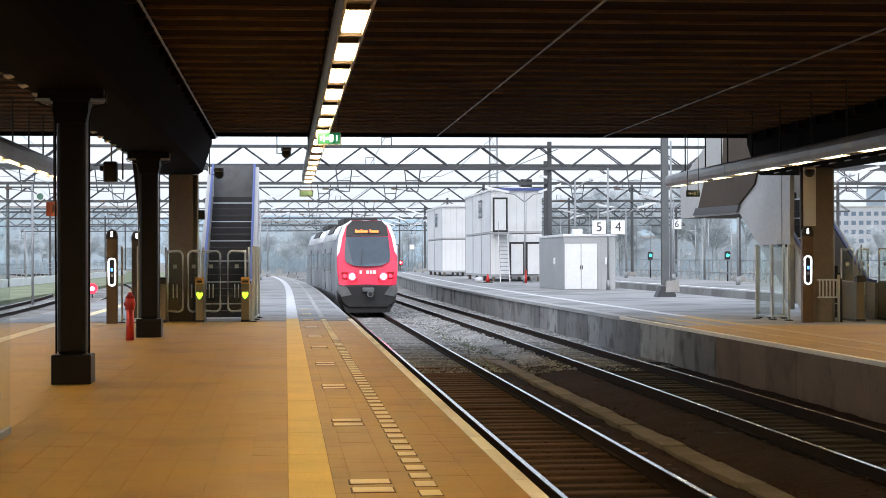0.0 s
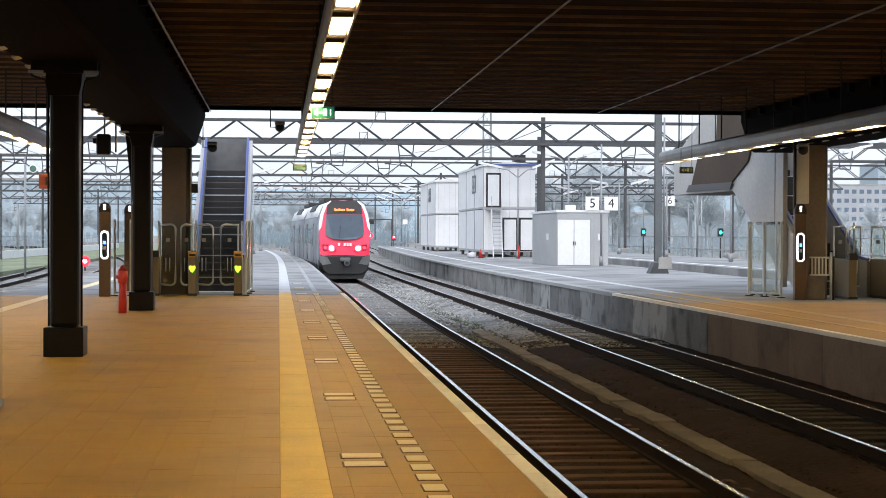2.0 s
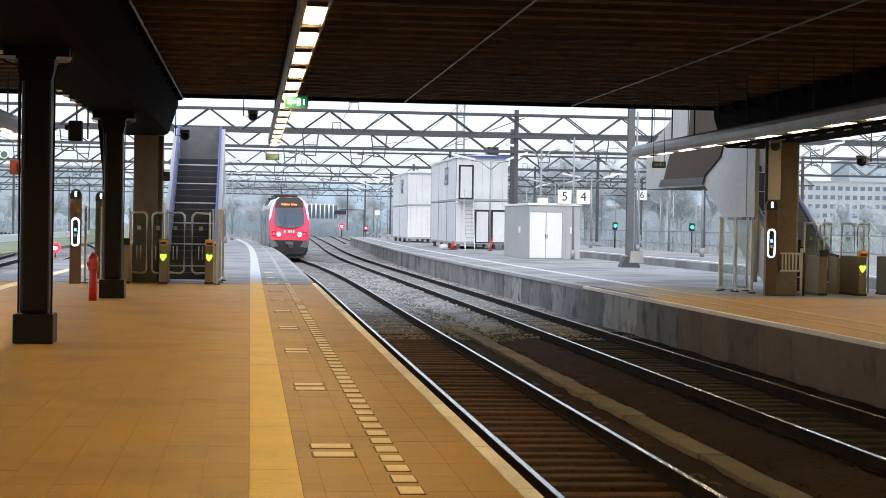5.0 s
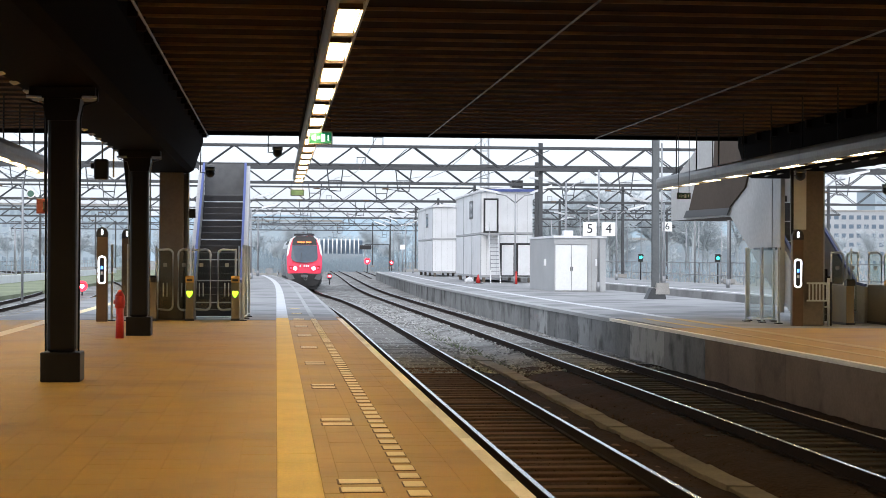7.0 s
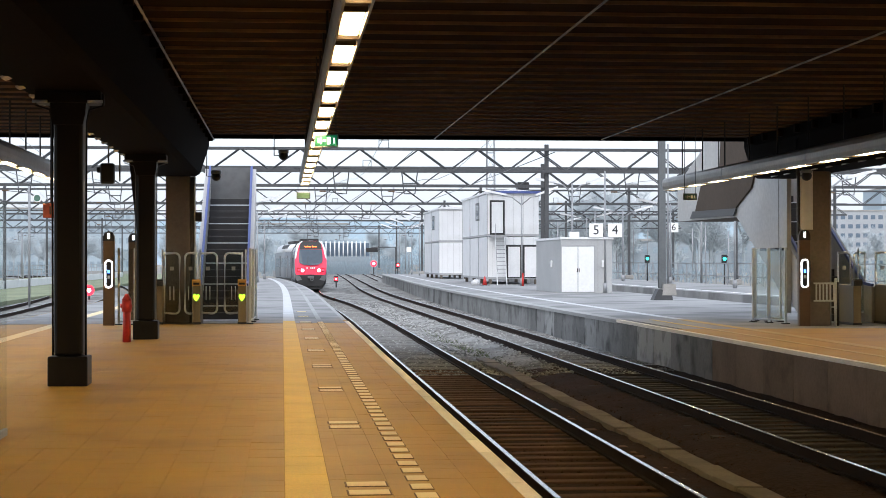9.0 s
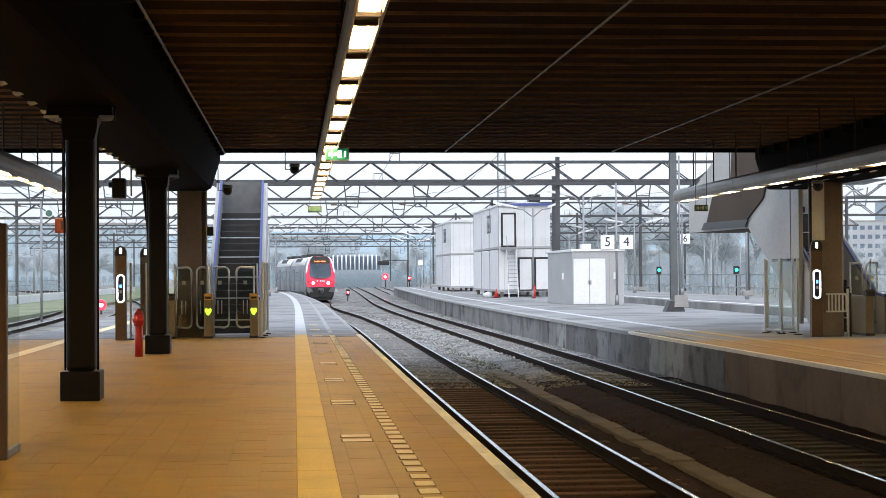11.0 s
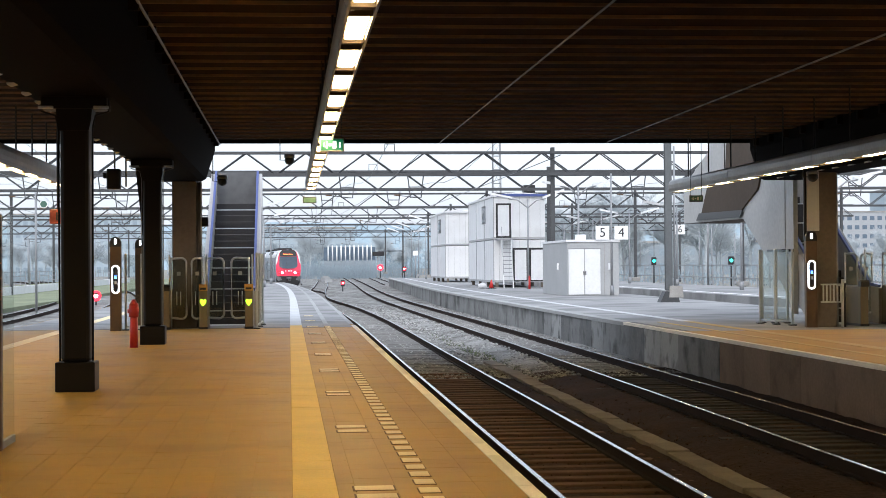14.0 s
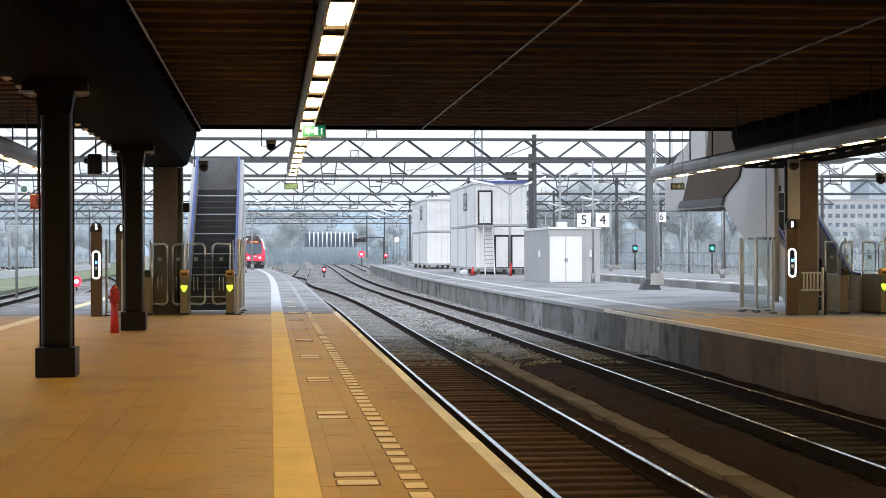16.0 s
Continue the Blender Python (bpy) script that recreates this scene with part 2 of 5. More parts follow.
G_WHITE = glow("white_letter", (0.9, 1.0, 0.92), 1.2)


# ---- mesh helpers ----
def box(bm, x0, x1, y0, y1, z0, z1, bevel=0.0):
    vs = [bm.verts.new((x, y, z)) for z in (z0, z1) for y in (y0, y1) for x in (x0, x1)]
    fs = [bm.faces.new([vs[i] for i in q]) for q in ((0, 2, 3, 1), (4, 5, 7, 6), (0, 1, 5, 4), (2, 6, 7, 3), (0, 4, 6, 2), (1, 3, 7, 5))]
    if bevel:
        bmesh.ops.bevel(bm, geom=list({e for f in fs for e in f.edges}), offset=bevel, segments=2, profile=0.5, affect="EDGES")
    return bm


def rod(bm, a, b, r, sides=8, r2=None):
    a, b = Vector(a), Vector(b)
    turn = (b - a).to_track_quat("Z", "Y").to_matrix()
    rings = []
    for p, rr in ((a, r), (b, r if r2 is None else r2)):
        rings.append([bm.verts.new(p + turn @ Vector((rr * math.cos(k * math.tau / sides), rr * math.sin(k * math.tau / sides), 0))) for k in range(sides)])
    for k in range(sides):
        f = bm.faces.new((rings[0][k], rings[0][(k + 1) % sides], rings[1][(k + 1) % sides], rings[1][k]))
        f.smooth = sides > 6
    bm.faces.new(rings[0][::-1])
    bm.faces.new(rings[1])
    return bm


def tube(bm, pts, r, sides=6):
    """One bent tube through all the points."""
    pts = [Vector(p) for p in pts]
    rings = []
    for i, p in enumerate(pts):
        way = pts[min(i + 1, len(pts) - 1)] - pts[max(i - 1, 0)]
        turn = way.to_track_quat("Z", "Y").to_matrix()
        rings.append([bm.verts.new(p + turn @ Vector((r * math.cos(k * math.tau / sides), r * math.sin(k * math.tau / sides), 0))) for k in range(sides)])
    for a, b in zip(rings, rings[1:]):
        for k in range(sides):
            bm.faces.new((a[k], a[(k + 1) % sides], b[(k + 1) % sides], b[k])).smooth = True
    bm.faces.new(rings[0][::-1])
    bm.faces.new(rings[-1])
    return bm


def prism(bm, pts, axis, lo, hi):
    """A closed outline (two numbers a point, in the other two axes in order) drawn out along an axis."""
    def put(p, w):
        c = list(p)
        c.insert(axis, w)
        return bm.verts.new(c)
    a, b = [put(p, lo) for p in pts], [put(p, hi) for p in pts]
    n = len(pts)
    for i in range(n):
        bm.faces.new((a[i], a[(i + 1) % n], b[(i + 1) % n], b[i]))
    bm.faces.new(a[::-1])
    bm.faces.new(b)
    bmesh.ops.recalc_face_normals(bm, faces=bm.faces[:])
    return bm


def new_mesh(name, bm, mat):
    me = bpy.data.meshes.new(name)
    bm.to_mesh(me)
    bm.free()
    for m in (mat if isinstance(mat, (list, tuple)) else [mat]):
        me.materials.append(m)
    return me


def part(name, bm, mat, parent=None, label="", at=None):
    ob = new(name, new_mesh(name, bm, mat))
    if at is not None:
        ob.matrix_basis = at
    if parent:
        ob.parent = parent
    if label:
        tagged(ob, label)
    return ob


def thing(name, label, category, at=None, group=""):
    ob = new(name)
    ob.empty_display_size = 0.2
    if at is not None:
        ob.matrix_basis = at
    return tagged(ob, label, category, group)


def structure(name, bm, mat, label, category=""):
    return tagged(part(name, bm, mat), label, category or name.replace("_", " "), kind="structure")


def B():
    return bmesh.new()


def bx(*a, **k):
    return box(B(), *a, **k)


RAIL = -0.81      # top of the rails below the platforms


# ---- alignment of the tracks and platform edges (distance along, offset) ----
def line(points):
    ys, xs = [p[0] for p in points], [p[1] for p in points]
    n = len(points)
    d = [(xs[min(i + 1, n - 1)] - xs[max(i - 1, 0)]) / (ys[min(i + 1, n - 1)] - ys[max(i - 1, 0)]) for i in range(n)]

    def at(y):
        i = max(0, min(n - 2, sum(1 for v in ys if v <= y) - 1))
        h = ys[i + 1] - ys[i]
        s = (y - ys[i]) / h
        if s < 0 or s > 1:
            return (xs[0] + d[0] * (y - ys[0])) if s < 0 else xs[-1] + d[-1] * (y - ys[-1])
        return ((2 * s**3 - 3 * s**2 + 1) * xs[i] + (s**3 - 2 * s**2 + s) * h * d[i] + (-2 * s**3 + 3 * s**2) * xs[i + 1] + (s**3 - s**2) * h * d[i + 1])
    return at


TRACK_1 = line(((-30, 3.6), (40, 3.6), (75, 3.58), (98, 3.2), (110, 2.75), (120, 2.36), (131, 2.18), (142, 2.3), (152, 2.5), (165, 2.75), (195, 3.6), (283, 5.6), (420, 8)))
BRANCH = line(((-30, 3.6), (40, 3.6), (75, 3.58), (98, 3.2), (110, 2.75), (120, 2.36), (131, 2.18), (142, 2.3), (152, 2.45), (160, 2.2), (172, 1.2), (182, 0.25), (193, -0.75), (205, -1.6), (217, -2.3), (240, -3.5), (300, -8.0), (420, -17)))
TRACK_2 = line(((-30, 7.6), (50, 7.6), (115, 7.25), (150, 7.6), (190, 8.5), (240, 9.6), (420, 13)))
EDGE_1 = line(((-30, 1.78), (40, 1.78), (75, 1.74), (94, 1.65), (110, 1.42), (125, 1.05), (145, 0.4), (165, -0.5)))
LINE_1 = line(((-30, 0.02), (46, 0.02), (82, 0.02), (105, -0.1), (125, -0.38), (145, -0.88), (165, -1.6)))
EDGE_2 = line(((-30, 9.25), (45, 9.25), (75, 9.15), (110, 9.4), (150, 10.4), (206, 12.0)))


def ribbon(bm, left, right, z0, z1, y0, y1, step):
    """A slab between two lines, from z0 up to z1."""
    n = max(1, round((y1 - y0) / step))
    rows = []
    for k in range(n + 1):
        y = y0 + (y1 - y0) * k / n
        l, r = (f(y) if callable(f) else f for f in (left, right))
        rows.append([bm.verts.new(p) for p in ((l, y, z0), (r, y, z0), (r, y, z1), (l, y, z1))])
    for a, b in zip(rows, rows[1:]):
        for i in range(4):
            bm.faces.new((a[i], a[(i + 1) % 4], b[(i + 1) % 4], b[i]))
    bm.faces.new(rows[0])
    bm.faces.new(rows[-1][::-1])
    bmesh.ops.recalc_face_normals(bm, faces=bm.faces[:])
    return bm


def off(f, d):
    return lambda y: f(y) + d


# ---- ground ----
bm = B()
g = [bm.verts.new(p) for p in ((-1500, -300, -1.25), (1500, -300, -1.25), (1500, 3500, -1.25), (-1500, 3500, -1.25))]
bm.faces.new(g)
structure("ground", bm, M_EARTH, "bare grey-brown earth around the railway yard", "ground")
def bed(y0, y1, rows, mat, label):
    bm = B()
    grid = []
    xs = [1.2 + 0.17 * i for i in range(53)] + [10.5 + 1.4 * i for i in range(10)]
    for j in range(rows + 1):
        y = y0 + (y1 - y0) * j / rows
        c1, c2 = TRACK_1(y), TRACK_2(y)
        row = []
        for x in xs:
            dip = 0.12 * math.exp(-((x - 5.6) / 0.75) ** 2)
            d = min(abs(x - c1), abs(x - c2))
            heap = 0.075 * min(1, max(0, (d - 0.78) / 0.2)) * (1 if d < 1.7 else 0.6)
            lump = 0.03 * noise.noise((x * 0.9, y * 0.9, 0)) + 0.022 * noise.noise((x * 3, y * 3, 4)) + 0.016 * noise.noise((x * 7, y * 7, 9))
            row.append(bm.verts.new((x, y, RAIL - 0.195 - dip + heap + lump)))
        grid.append(row)
    for a, b in zip(grid, grid[1:]):
        for i in range(len(xs) - 1):
            bm.faces.new((a[i], a[i + 1], b[i + 1], b[i])).smooth = True
    structure("ballast", bm, mat, label, "ballast")


bed(-13.5, 41, 260, M_BALLAST, "rust-brown ballast darkened for the station roof's shade")
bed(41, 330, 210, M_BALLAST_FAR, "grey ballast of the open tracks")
bm = B()
ribbon(bm, -24, -6.8, RAIL - 0.6, RAIL - 0.19, -13, 320, 40)
structure("ballast", bm, M_BALLAST_FAR, "dark ballast bed of the tracks across the platform", "ballast")


def track(name, f, y0, y1, label, sleepers_to, under_roof=None):
    t = thing(name, label, "railway track")
    tagged(t, kind="structure")
    for side in (-0.753, 0.753):
        bm = B()
        ribbon(bm, off(f, side - 0.07), off(f, side + 0.07), RAIL - 0.17, RAIL - 0.14, y0, y1, 2)
        ribbon(bm, off(f, side - 0.012), off(f, side + 0.012), RAIL - 0.14, RAIL - 0.035, y0, y1, 2)
        ribbon(bm, off(f, side - 0.036), off(f, side + 0.036), RAIL - 0.035, RAIL - 0.004, y0, y1, 2)
        r = part("rail", bm, M_RAIL, t, "rust-brown rail with a polished top")
        bm = B()
        ribbon(bm, off(f, side - 0.03), off(f, side + 0.03), RAIL - 0.004, RAIL, y0, y1, 2)
        part("running_surface", bm, M_RAILTOP, r, "polished steel running surface")
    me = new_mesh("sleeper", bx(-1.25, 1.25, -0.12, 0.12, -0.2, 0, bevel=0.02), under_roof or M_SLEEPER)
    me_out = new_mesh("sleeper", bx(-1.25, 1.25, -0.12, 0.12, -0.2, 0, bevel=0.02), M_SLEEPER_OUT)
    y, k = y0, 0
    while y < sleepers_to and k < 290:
        # sleepers beyond 41 m take the paler daylit material
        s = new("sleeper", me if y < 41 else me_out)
        s.parent = t
        a = (f(y + 0.5) - f(y - 0.5))
        s.matrix_basis = pose(f(y) + random.uniform(-0.02, 0.02), y, RAIL - 0.165 + random.uniform(-0.01, 0.01), 0, 0, -math.degrees(math.atan(a)))
        y += 0.6
        k += 1
    return t


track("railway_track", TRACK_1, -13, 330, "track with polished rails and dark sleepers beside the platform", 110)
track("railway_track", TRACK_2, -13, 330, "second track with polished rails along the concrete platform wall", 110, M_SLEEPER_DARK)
track("railway_track", BRANCH, 146, 330, "branch track that swings away over the points", 190)
track("railway_track", lambda y: -9.3 - 0.0006 * max(0, y - 60) ** 2, 20, 300, "track along the other side of the island platform", 90)
track("railway_track", lambda y: -13.4 - 0.0006 * max(0, y - 60) ** 2, 20, 300, "outer track beside a grassy strip", 90)
track("railway_track", lambda y: 19.8 + 0.01 * max(0, y - 120), 20, 300, "track between the far platforms", 100)

# ---- platform 1 ----
bm = ribbon(B(), off(lambda y: -7.45 + max(0, y - 100) * 0.05, 0), off(EDGE_1, -0.02), -1.3, -0.005, -12, 165, 3)
structure("platform", bm, M_JOINT, "island platform bed with sandy joints", "platform")
bm = ribbon(B(), lambda y: -7.4 + max(0, y - 100) * 0.05, off(EDGE_1, -0.115), -0.1, 0.001, 45.1, 164, 3)
structure("pavement", bm, M_PAVE, "weathered pale grey platform paving in the open", "pavement")
bm = ribbon(B(), off(EDGE_1, -0.12), off(EDGE_1, 0.0), -0.2, 0.004, 47.3, 164, 3)
structure("platform_edge", bm, M_EDGE_OUT, "pale worn edge slabs of the open platform", "platform edge")
bm = ribbon(B(), LINE_1, off(LINE_1, 0.32), -0.05, 0.006, 46.6, 160, 3)
structure("platform_line", bm, M_LINE, "faded white safety line on the open platform", "platform line")
bm = ribbon(B(), off(LINE_1, 0.93), off(LINE_1, 1.06), -0.05, 0.005, 47.3, 160, 3)
structure("platform_line", bm, M_EDGE_OUT, "pale narrow guide line along the open platform", "platform line")
bm = ribbon(B(), -5.98, -5.66, -0.05, 0.004, -5, 100, 8)
structure("platform_line", bm, M_MARK, "cream safety line along the other platform side", "platform line")

# ---- platform 2 ----
bm = ribbon(B(), off(EDGE_2, 0.12), lambda y: 17.9 + max(0, y - 120) * 0.01, -1.3, -0.02, -12, 206, 3)
structure("platform", bm, M_CONC, "second island platform with weathered concrete body", "platform")
bm = ribbon(B(), off(EDGE_2, 0.34), lambda y: 17.88 + max(0, y - 120) * 0.01, -0.15, 0.0, 40, 206, 3)
structure("pavement", bm, M_PAVE, "pale grey wet-looking paving of the second platform", "pavement")
bm = ribbon(B(), off(EDGE_2, 0.13), 17.88, -0.15, 0.0, -12, 40, 3)
structure("pavement", bm, M_TILE, "ochre paving of the second platform under the roof", "pavement")
bm = ribbon(B(), off(EDGE_2, 0.0), off(EDGE_2, 0.13), -0.07, 0.004, -12, 46.5, 3)
structure("platform_edge", bm, M_EDGE, "pale edge slabs of the second platform", "platform edge")
bm = ribbon(B(), off(EDGE_2, 0.0), off(EDGE_2, 0.34), -0.1, 0.004, 46.5, 206, 3)
structure("platform_edge", bm, M_EDGE_OUT, "grey weathered edge slabs of the second platform", "platform edge")
bm = ribbon(B(), off(EDGE_2, 1.7), off(EDGE_2, 2.0), -0.1, 0.005, -12, 46.4, 3)
structure("platform_line", bm, M_FADED, "yellow safety line on the second platform", "platform line")
bm = ribbon(B(), off(EDGE_2, 1.7), off(EDGE_2, 2.0), -0.1, 0.005, 46.6, 200, 3)
structure("platform_line", bm, M_LINE, "worn white safety line on the second platform", "platform line")
bm = ribbon(B(), off(EDGE_2, 0.9), off(EDGE_2, 1.05), -0.1, 0.005, -12, 46.4, 3)
structure("platform_line", bm, M_FADED, "cream guide line on the second platform", "platform line")
bm = ribbon(B(), off(EDGE_2, 0.10), off(EDGE_2, 0.13), -1.3, -0.105, 36, 206, 3)
structure("platform_wall", bm, M_WALL, "grey streaked concrete wall of the second platform", "platform wall")
# platform 3
structure("platform", bx(22.0, 30, -12, 260, -1.3, 0.0), M_PAVE, "third platform far across the tracks", "platform")
structure("platform_line", bx(22.9, 23.2, 20, 260, -0.1, 0.006), M_SIGN, "white line along the third platform", "platform line")

# grassy strip beyond the outer track
bm = ribbon(B(), -36, -16.5, -1.3, -0.75, 20, 320, 10)
tagged(part("grass", bm, M_GRASS), "short green grass beside the outer track", "grass", kind="stuff")
# low viaduct wall behind the grass
structure("yard_wall", bx(-24.4, -24, 60, 260, -1.3, -0.05), M_WHITE, "low concrete wall behind the grass", "wall")

# cable trough between the two tracks
trough = thing("cable_trough", "pale concrete cable trough lids between the tracks", "cable trough")
me = new_mesh("lid", bx(-0.17, 0.17, -0.49, 0.49, 0, 0.1, bevel=0.012), M_LID)
for k in range(40):
    o = new("lid", me)
    o.parent = trough
    o.matrix_basis = pose(5.32 + random.uniform(-0.02, 0.02), 5.5 + k, RAIL - 0.255 + random.uniform(0, 0.03), random.uniform(-1, 1), random.uniform(-1.5, 1.5), random.uniform(-1, 1))

# ---- canopy ----
CEIL = 5.02
bm = B()
box(bm, -17, 45, -14, 46.0, CEIL + 0.12, CEIL + 0.5)
y = -13.8
while y < 45.6:
    box(bm, -17, 45, y, y + 0.99, CEIL + 0.03, CEIL + 0.14)
    y += 1.05
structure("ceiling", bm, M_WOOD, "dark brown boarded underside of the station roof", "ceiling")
bm = B()
y = -13.83
while y < 46:
    box(bm, -17, 45, y, y + 0.05, CEIL - 0.01, CEIL + 0.1)
    y += 1.05
structure("ceiling_trim", bm, M_RIB, "thin brown ribs across the ceiling boards", "trim")
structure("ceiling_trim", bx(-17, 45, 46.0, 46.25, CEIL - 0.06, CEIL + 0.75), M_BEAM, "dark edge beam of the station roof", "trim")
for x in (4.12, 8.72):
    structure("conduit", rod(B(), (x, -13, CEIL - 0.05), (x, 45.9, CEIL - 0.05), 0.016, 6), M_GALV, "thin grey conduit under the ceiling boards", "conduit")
# added, never in view: closes the roofed space behind the camera
structure("wall_back", bx(-30, 45, -14.4, -14, -1.3, 5.5), M_BEAM, "unseen dark wall added behind the camera", "wall")


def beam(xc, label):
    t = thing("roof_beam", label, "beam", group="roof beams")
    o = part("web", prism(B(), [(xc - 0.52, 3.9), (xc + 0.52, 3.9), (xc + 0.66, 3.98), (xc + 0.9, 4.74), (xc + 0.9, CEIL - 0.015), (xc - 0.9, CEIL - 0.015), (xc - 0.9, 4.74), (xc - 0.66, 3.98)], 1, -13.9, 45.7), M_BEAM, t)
    part("conduit", rod(B(), (xc + 1.03, -13, CEIL - 0.13), (xc + 1.03, 45.6, CEIL - 0.13), 0.022, 6), M_GALV, t, "thin grey conduit")
    # white plates added in place of a row of bright lamp-like dashes
    mp = new_mesh("bright_plate", bx(-0.1, 0.1, -0.16, 0.16, -0.03, 0.0, bevel=0.008), M_SIGN)
    for k in range(30):
        b = new("bright_plate", mp)
        b.parent = t
        b.matrix_basis = pose(xc - 0.47, 10.8 + k * 1.15, 3.93, 0, -18, 0)
    me = new_mesh("bracket", bx(-0.09, 0.05, -0.06, 0.06, -0.2, 0, bevel=0.01), M_BRACKET)
    for k in range(32):
        for s in (-1, 1):
            b = new("bracket", me)
            b.parent = t
            b.matrix_basis = pose(xc + s * 0.98, 1.5 + k * 1.4, CEIL - 0.02, 0, 0, 0 if s > 0 else 180)
    return t


beam(-2.85, "dark painted roof beam over the first platform's columns")
beam(13.57, "dark painted roof beam over the second platform's piers")


def column(x, y, braced=False):
    t = thing("column", "dark brown steel column with square base and flared head", "column", pose(x, y, 0), "platform columns")
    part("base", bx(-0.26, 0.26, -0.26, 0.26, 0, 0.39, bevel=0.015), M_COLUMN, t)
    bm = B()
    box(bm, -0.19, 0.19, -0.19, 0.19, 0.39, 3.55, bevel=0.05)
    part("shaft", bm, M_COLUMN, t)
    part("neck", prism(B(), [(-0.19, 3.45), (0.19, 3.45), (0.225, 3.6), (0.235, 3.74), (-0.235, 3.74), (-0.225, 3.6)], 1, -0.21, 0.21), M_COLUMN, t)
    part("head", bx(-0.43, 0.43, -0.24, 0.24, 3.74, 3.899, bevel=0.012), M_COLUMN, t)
    for s in (-1, 1):
        part("head_plate", bx(s * 0.36 - 0.1, s * 0.36 + 0.1, -0.275, -0.242, 3.735, 3.775, bevel=0.008), M_STEEL, t, "small bright steel plate")
        part("conduit", tube(B(), [(s * 0.44, -0.05, 3.88), (s * 0.44, -0.05, 3.72), (s * 0.26, -0.05, 3.66), (s * 0.225, -0.05, 3.5), (s * 0.215, -0.05, 0.4)], 0.014), M_GALV if y > 30 else M_COLUMN, t, "thin conduit down the shaft")
    if braced:
        part("brace", prism(B(), [(-0.192, 2.2), (-0.192, 3.735), (-0.35, 3.735)], 1, -0.06, 0.06), M_COLUMN, t, "dark tapered brace")


column(-2.82, 22.95)
column(-2.87, 36.3, True)
column(-2.85, 9.3)
column(13.57, 29.5)


def pier(x, y, label):
    t = thing("concrete_pier", label, "pier", pose(x, y, 0), "concrete piers")
    part("shaft", bx(-0.32, 0.32, -0.3, 0.3, 0, 3.899, bevel=0.02), M_PIER, t)
    if x > 0:
        part("cladding", bx(-0.46, -0.14, -0.36, -0.302, 2.42, 3.89, bevel=0.006), M_WHITE, t, "pale cladding strip")
        part("cable_duct", bx(-0.54, -0.47, -0.36, -0.302, 2.2, 3.89), M_BLACK, t, "dark cable duct")
    else:
        part("junction_box", bx(0.44, 0.62, -0.2, 0.1, 2.7, 2.95, bevel=0.01), M_BLACK, t, "black junction box")
        part("cable_duct", bx(0.42, 0.46, -0.2, -0.1, 0.4, 3.89), M_STEEL, t, "pale duct")
    part("downpipe", rod(B(), (0.37, -0.1, 0), (0.37, -0.1, 3.89), 0.05), M_GALV, t, "pale grey downpipe")


pier(-2.76, 45.7, "brown-grey concrete pier by the ticket gates")
pier(13.42, 41.9, "brown-grey concrete pier on the second platform")


def light_strip(x, y0, y1, label, z=3.74, half=0.69, wide=0.085, lip=0.03):
    """A hanging tube with a row of lamps set between two lips underneath."""
    t = thing("light_strip", label, "lamp", pose(x, 0, z), "platform light strips")
    side = [(0.105, 0.03), (0.105, -lip), (0.127, -lip), (0.127, 0.0), (0.15, 0.07), (0.155, 0.18), (0.14, 0.26), (0.085, 0.31)]
    bm = prism(B(), side + [(-a, b) for a, b in side[::-1]], 1, y0, y1)
    part("housing", bm, M_TUBE, t, "long silver lamp housing")
    part("reflector", bx(-0.102, 0.102, y0 + 0.1, y1 - 0.1, 0.018, 0.028), M_BROWN, t, "brown reflector plate between the lamps")
    me = new_mesh("lamp_panel", bx(-wide, wide, -half, half, -0.014, 0.016, bevel=0.006), G_LAMP)
    mr = new_mesh("rim", bx(-0.102, 0.102, -0.03, 0.03, -0.028, 0.016), M_BROWN)
    mj = new_mesh("joint_band", prism(B(), [(-0.143, 0.263), (-0.159, 0.18), (-0.154, 0.07), (-0.13, 0.0), (-0.126, 0.0), (-0.149, 0.07), (-0.154, 0.18), (-0.139, 0.26)], 1, -0.03, 0.03), M_GALV)
    mh = new_mesh("hanger", rod(B(), (0, 0, 0.3), (0, 0, CEIL - z), 0.018, 6), M_BLACK)
    y = y1 - 0.9
    k = 0
    while y > y0 + 0.8:
        row = [("lamp_panel", me, y), ("rim", mr, y - 0.86), ("rim", mr, y + 0.86), ("hanger", mh, y - 0.86)]
        if k % 3 == 2:
            row.append(("joint_band", mj, y - 1.1))
        for nm, m, yy in row:
            o = new(nm, m)
            o.parent = t
            o.matrix_basis = pose(0, yy, 0)
        y -= 2.2
        k += 1
    return t


light_strip(0.605, -12, 46.6, "silver light strip with warm lamps above the platform edge")
# deep lips keep this strip's lit lamps out of view
light_strip(-5.6, -12, 44.0, "silver light strip above the other platform side", 3.74, 0.69, 0.085, 0.09)
light_strip(10.73, -12, 46.6, "silver light strip above the second platform", 3.63, 0.66, 0.062)
# added strip, hidden by the beam, to brighten the second platform
light_strip(16.9, -12, 43.6, "unseen light strip added behind the beam beyond the piers", 4.42, 0.69, 0.1)


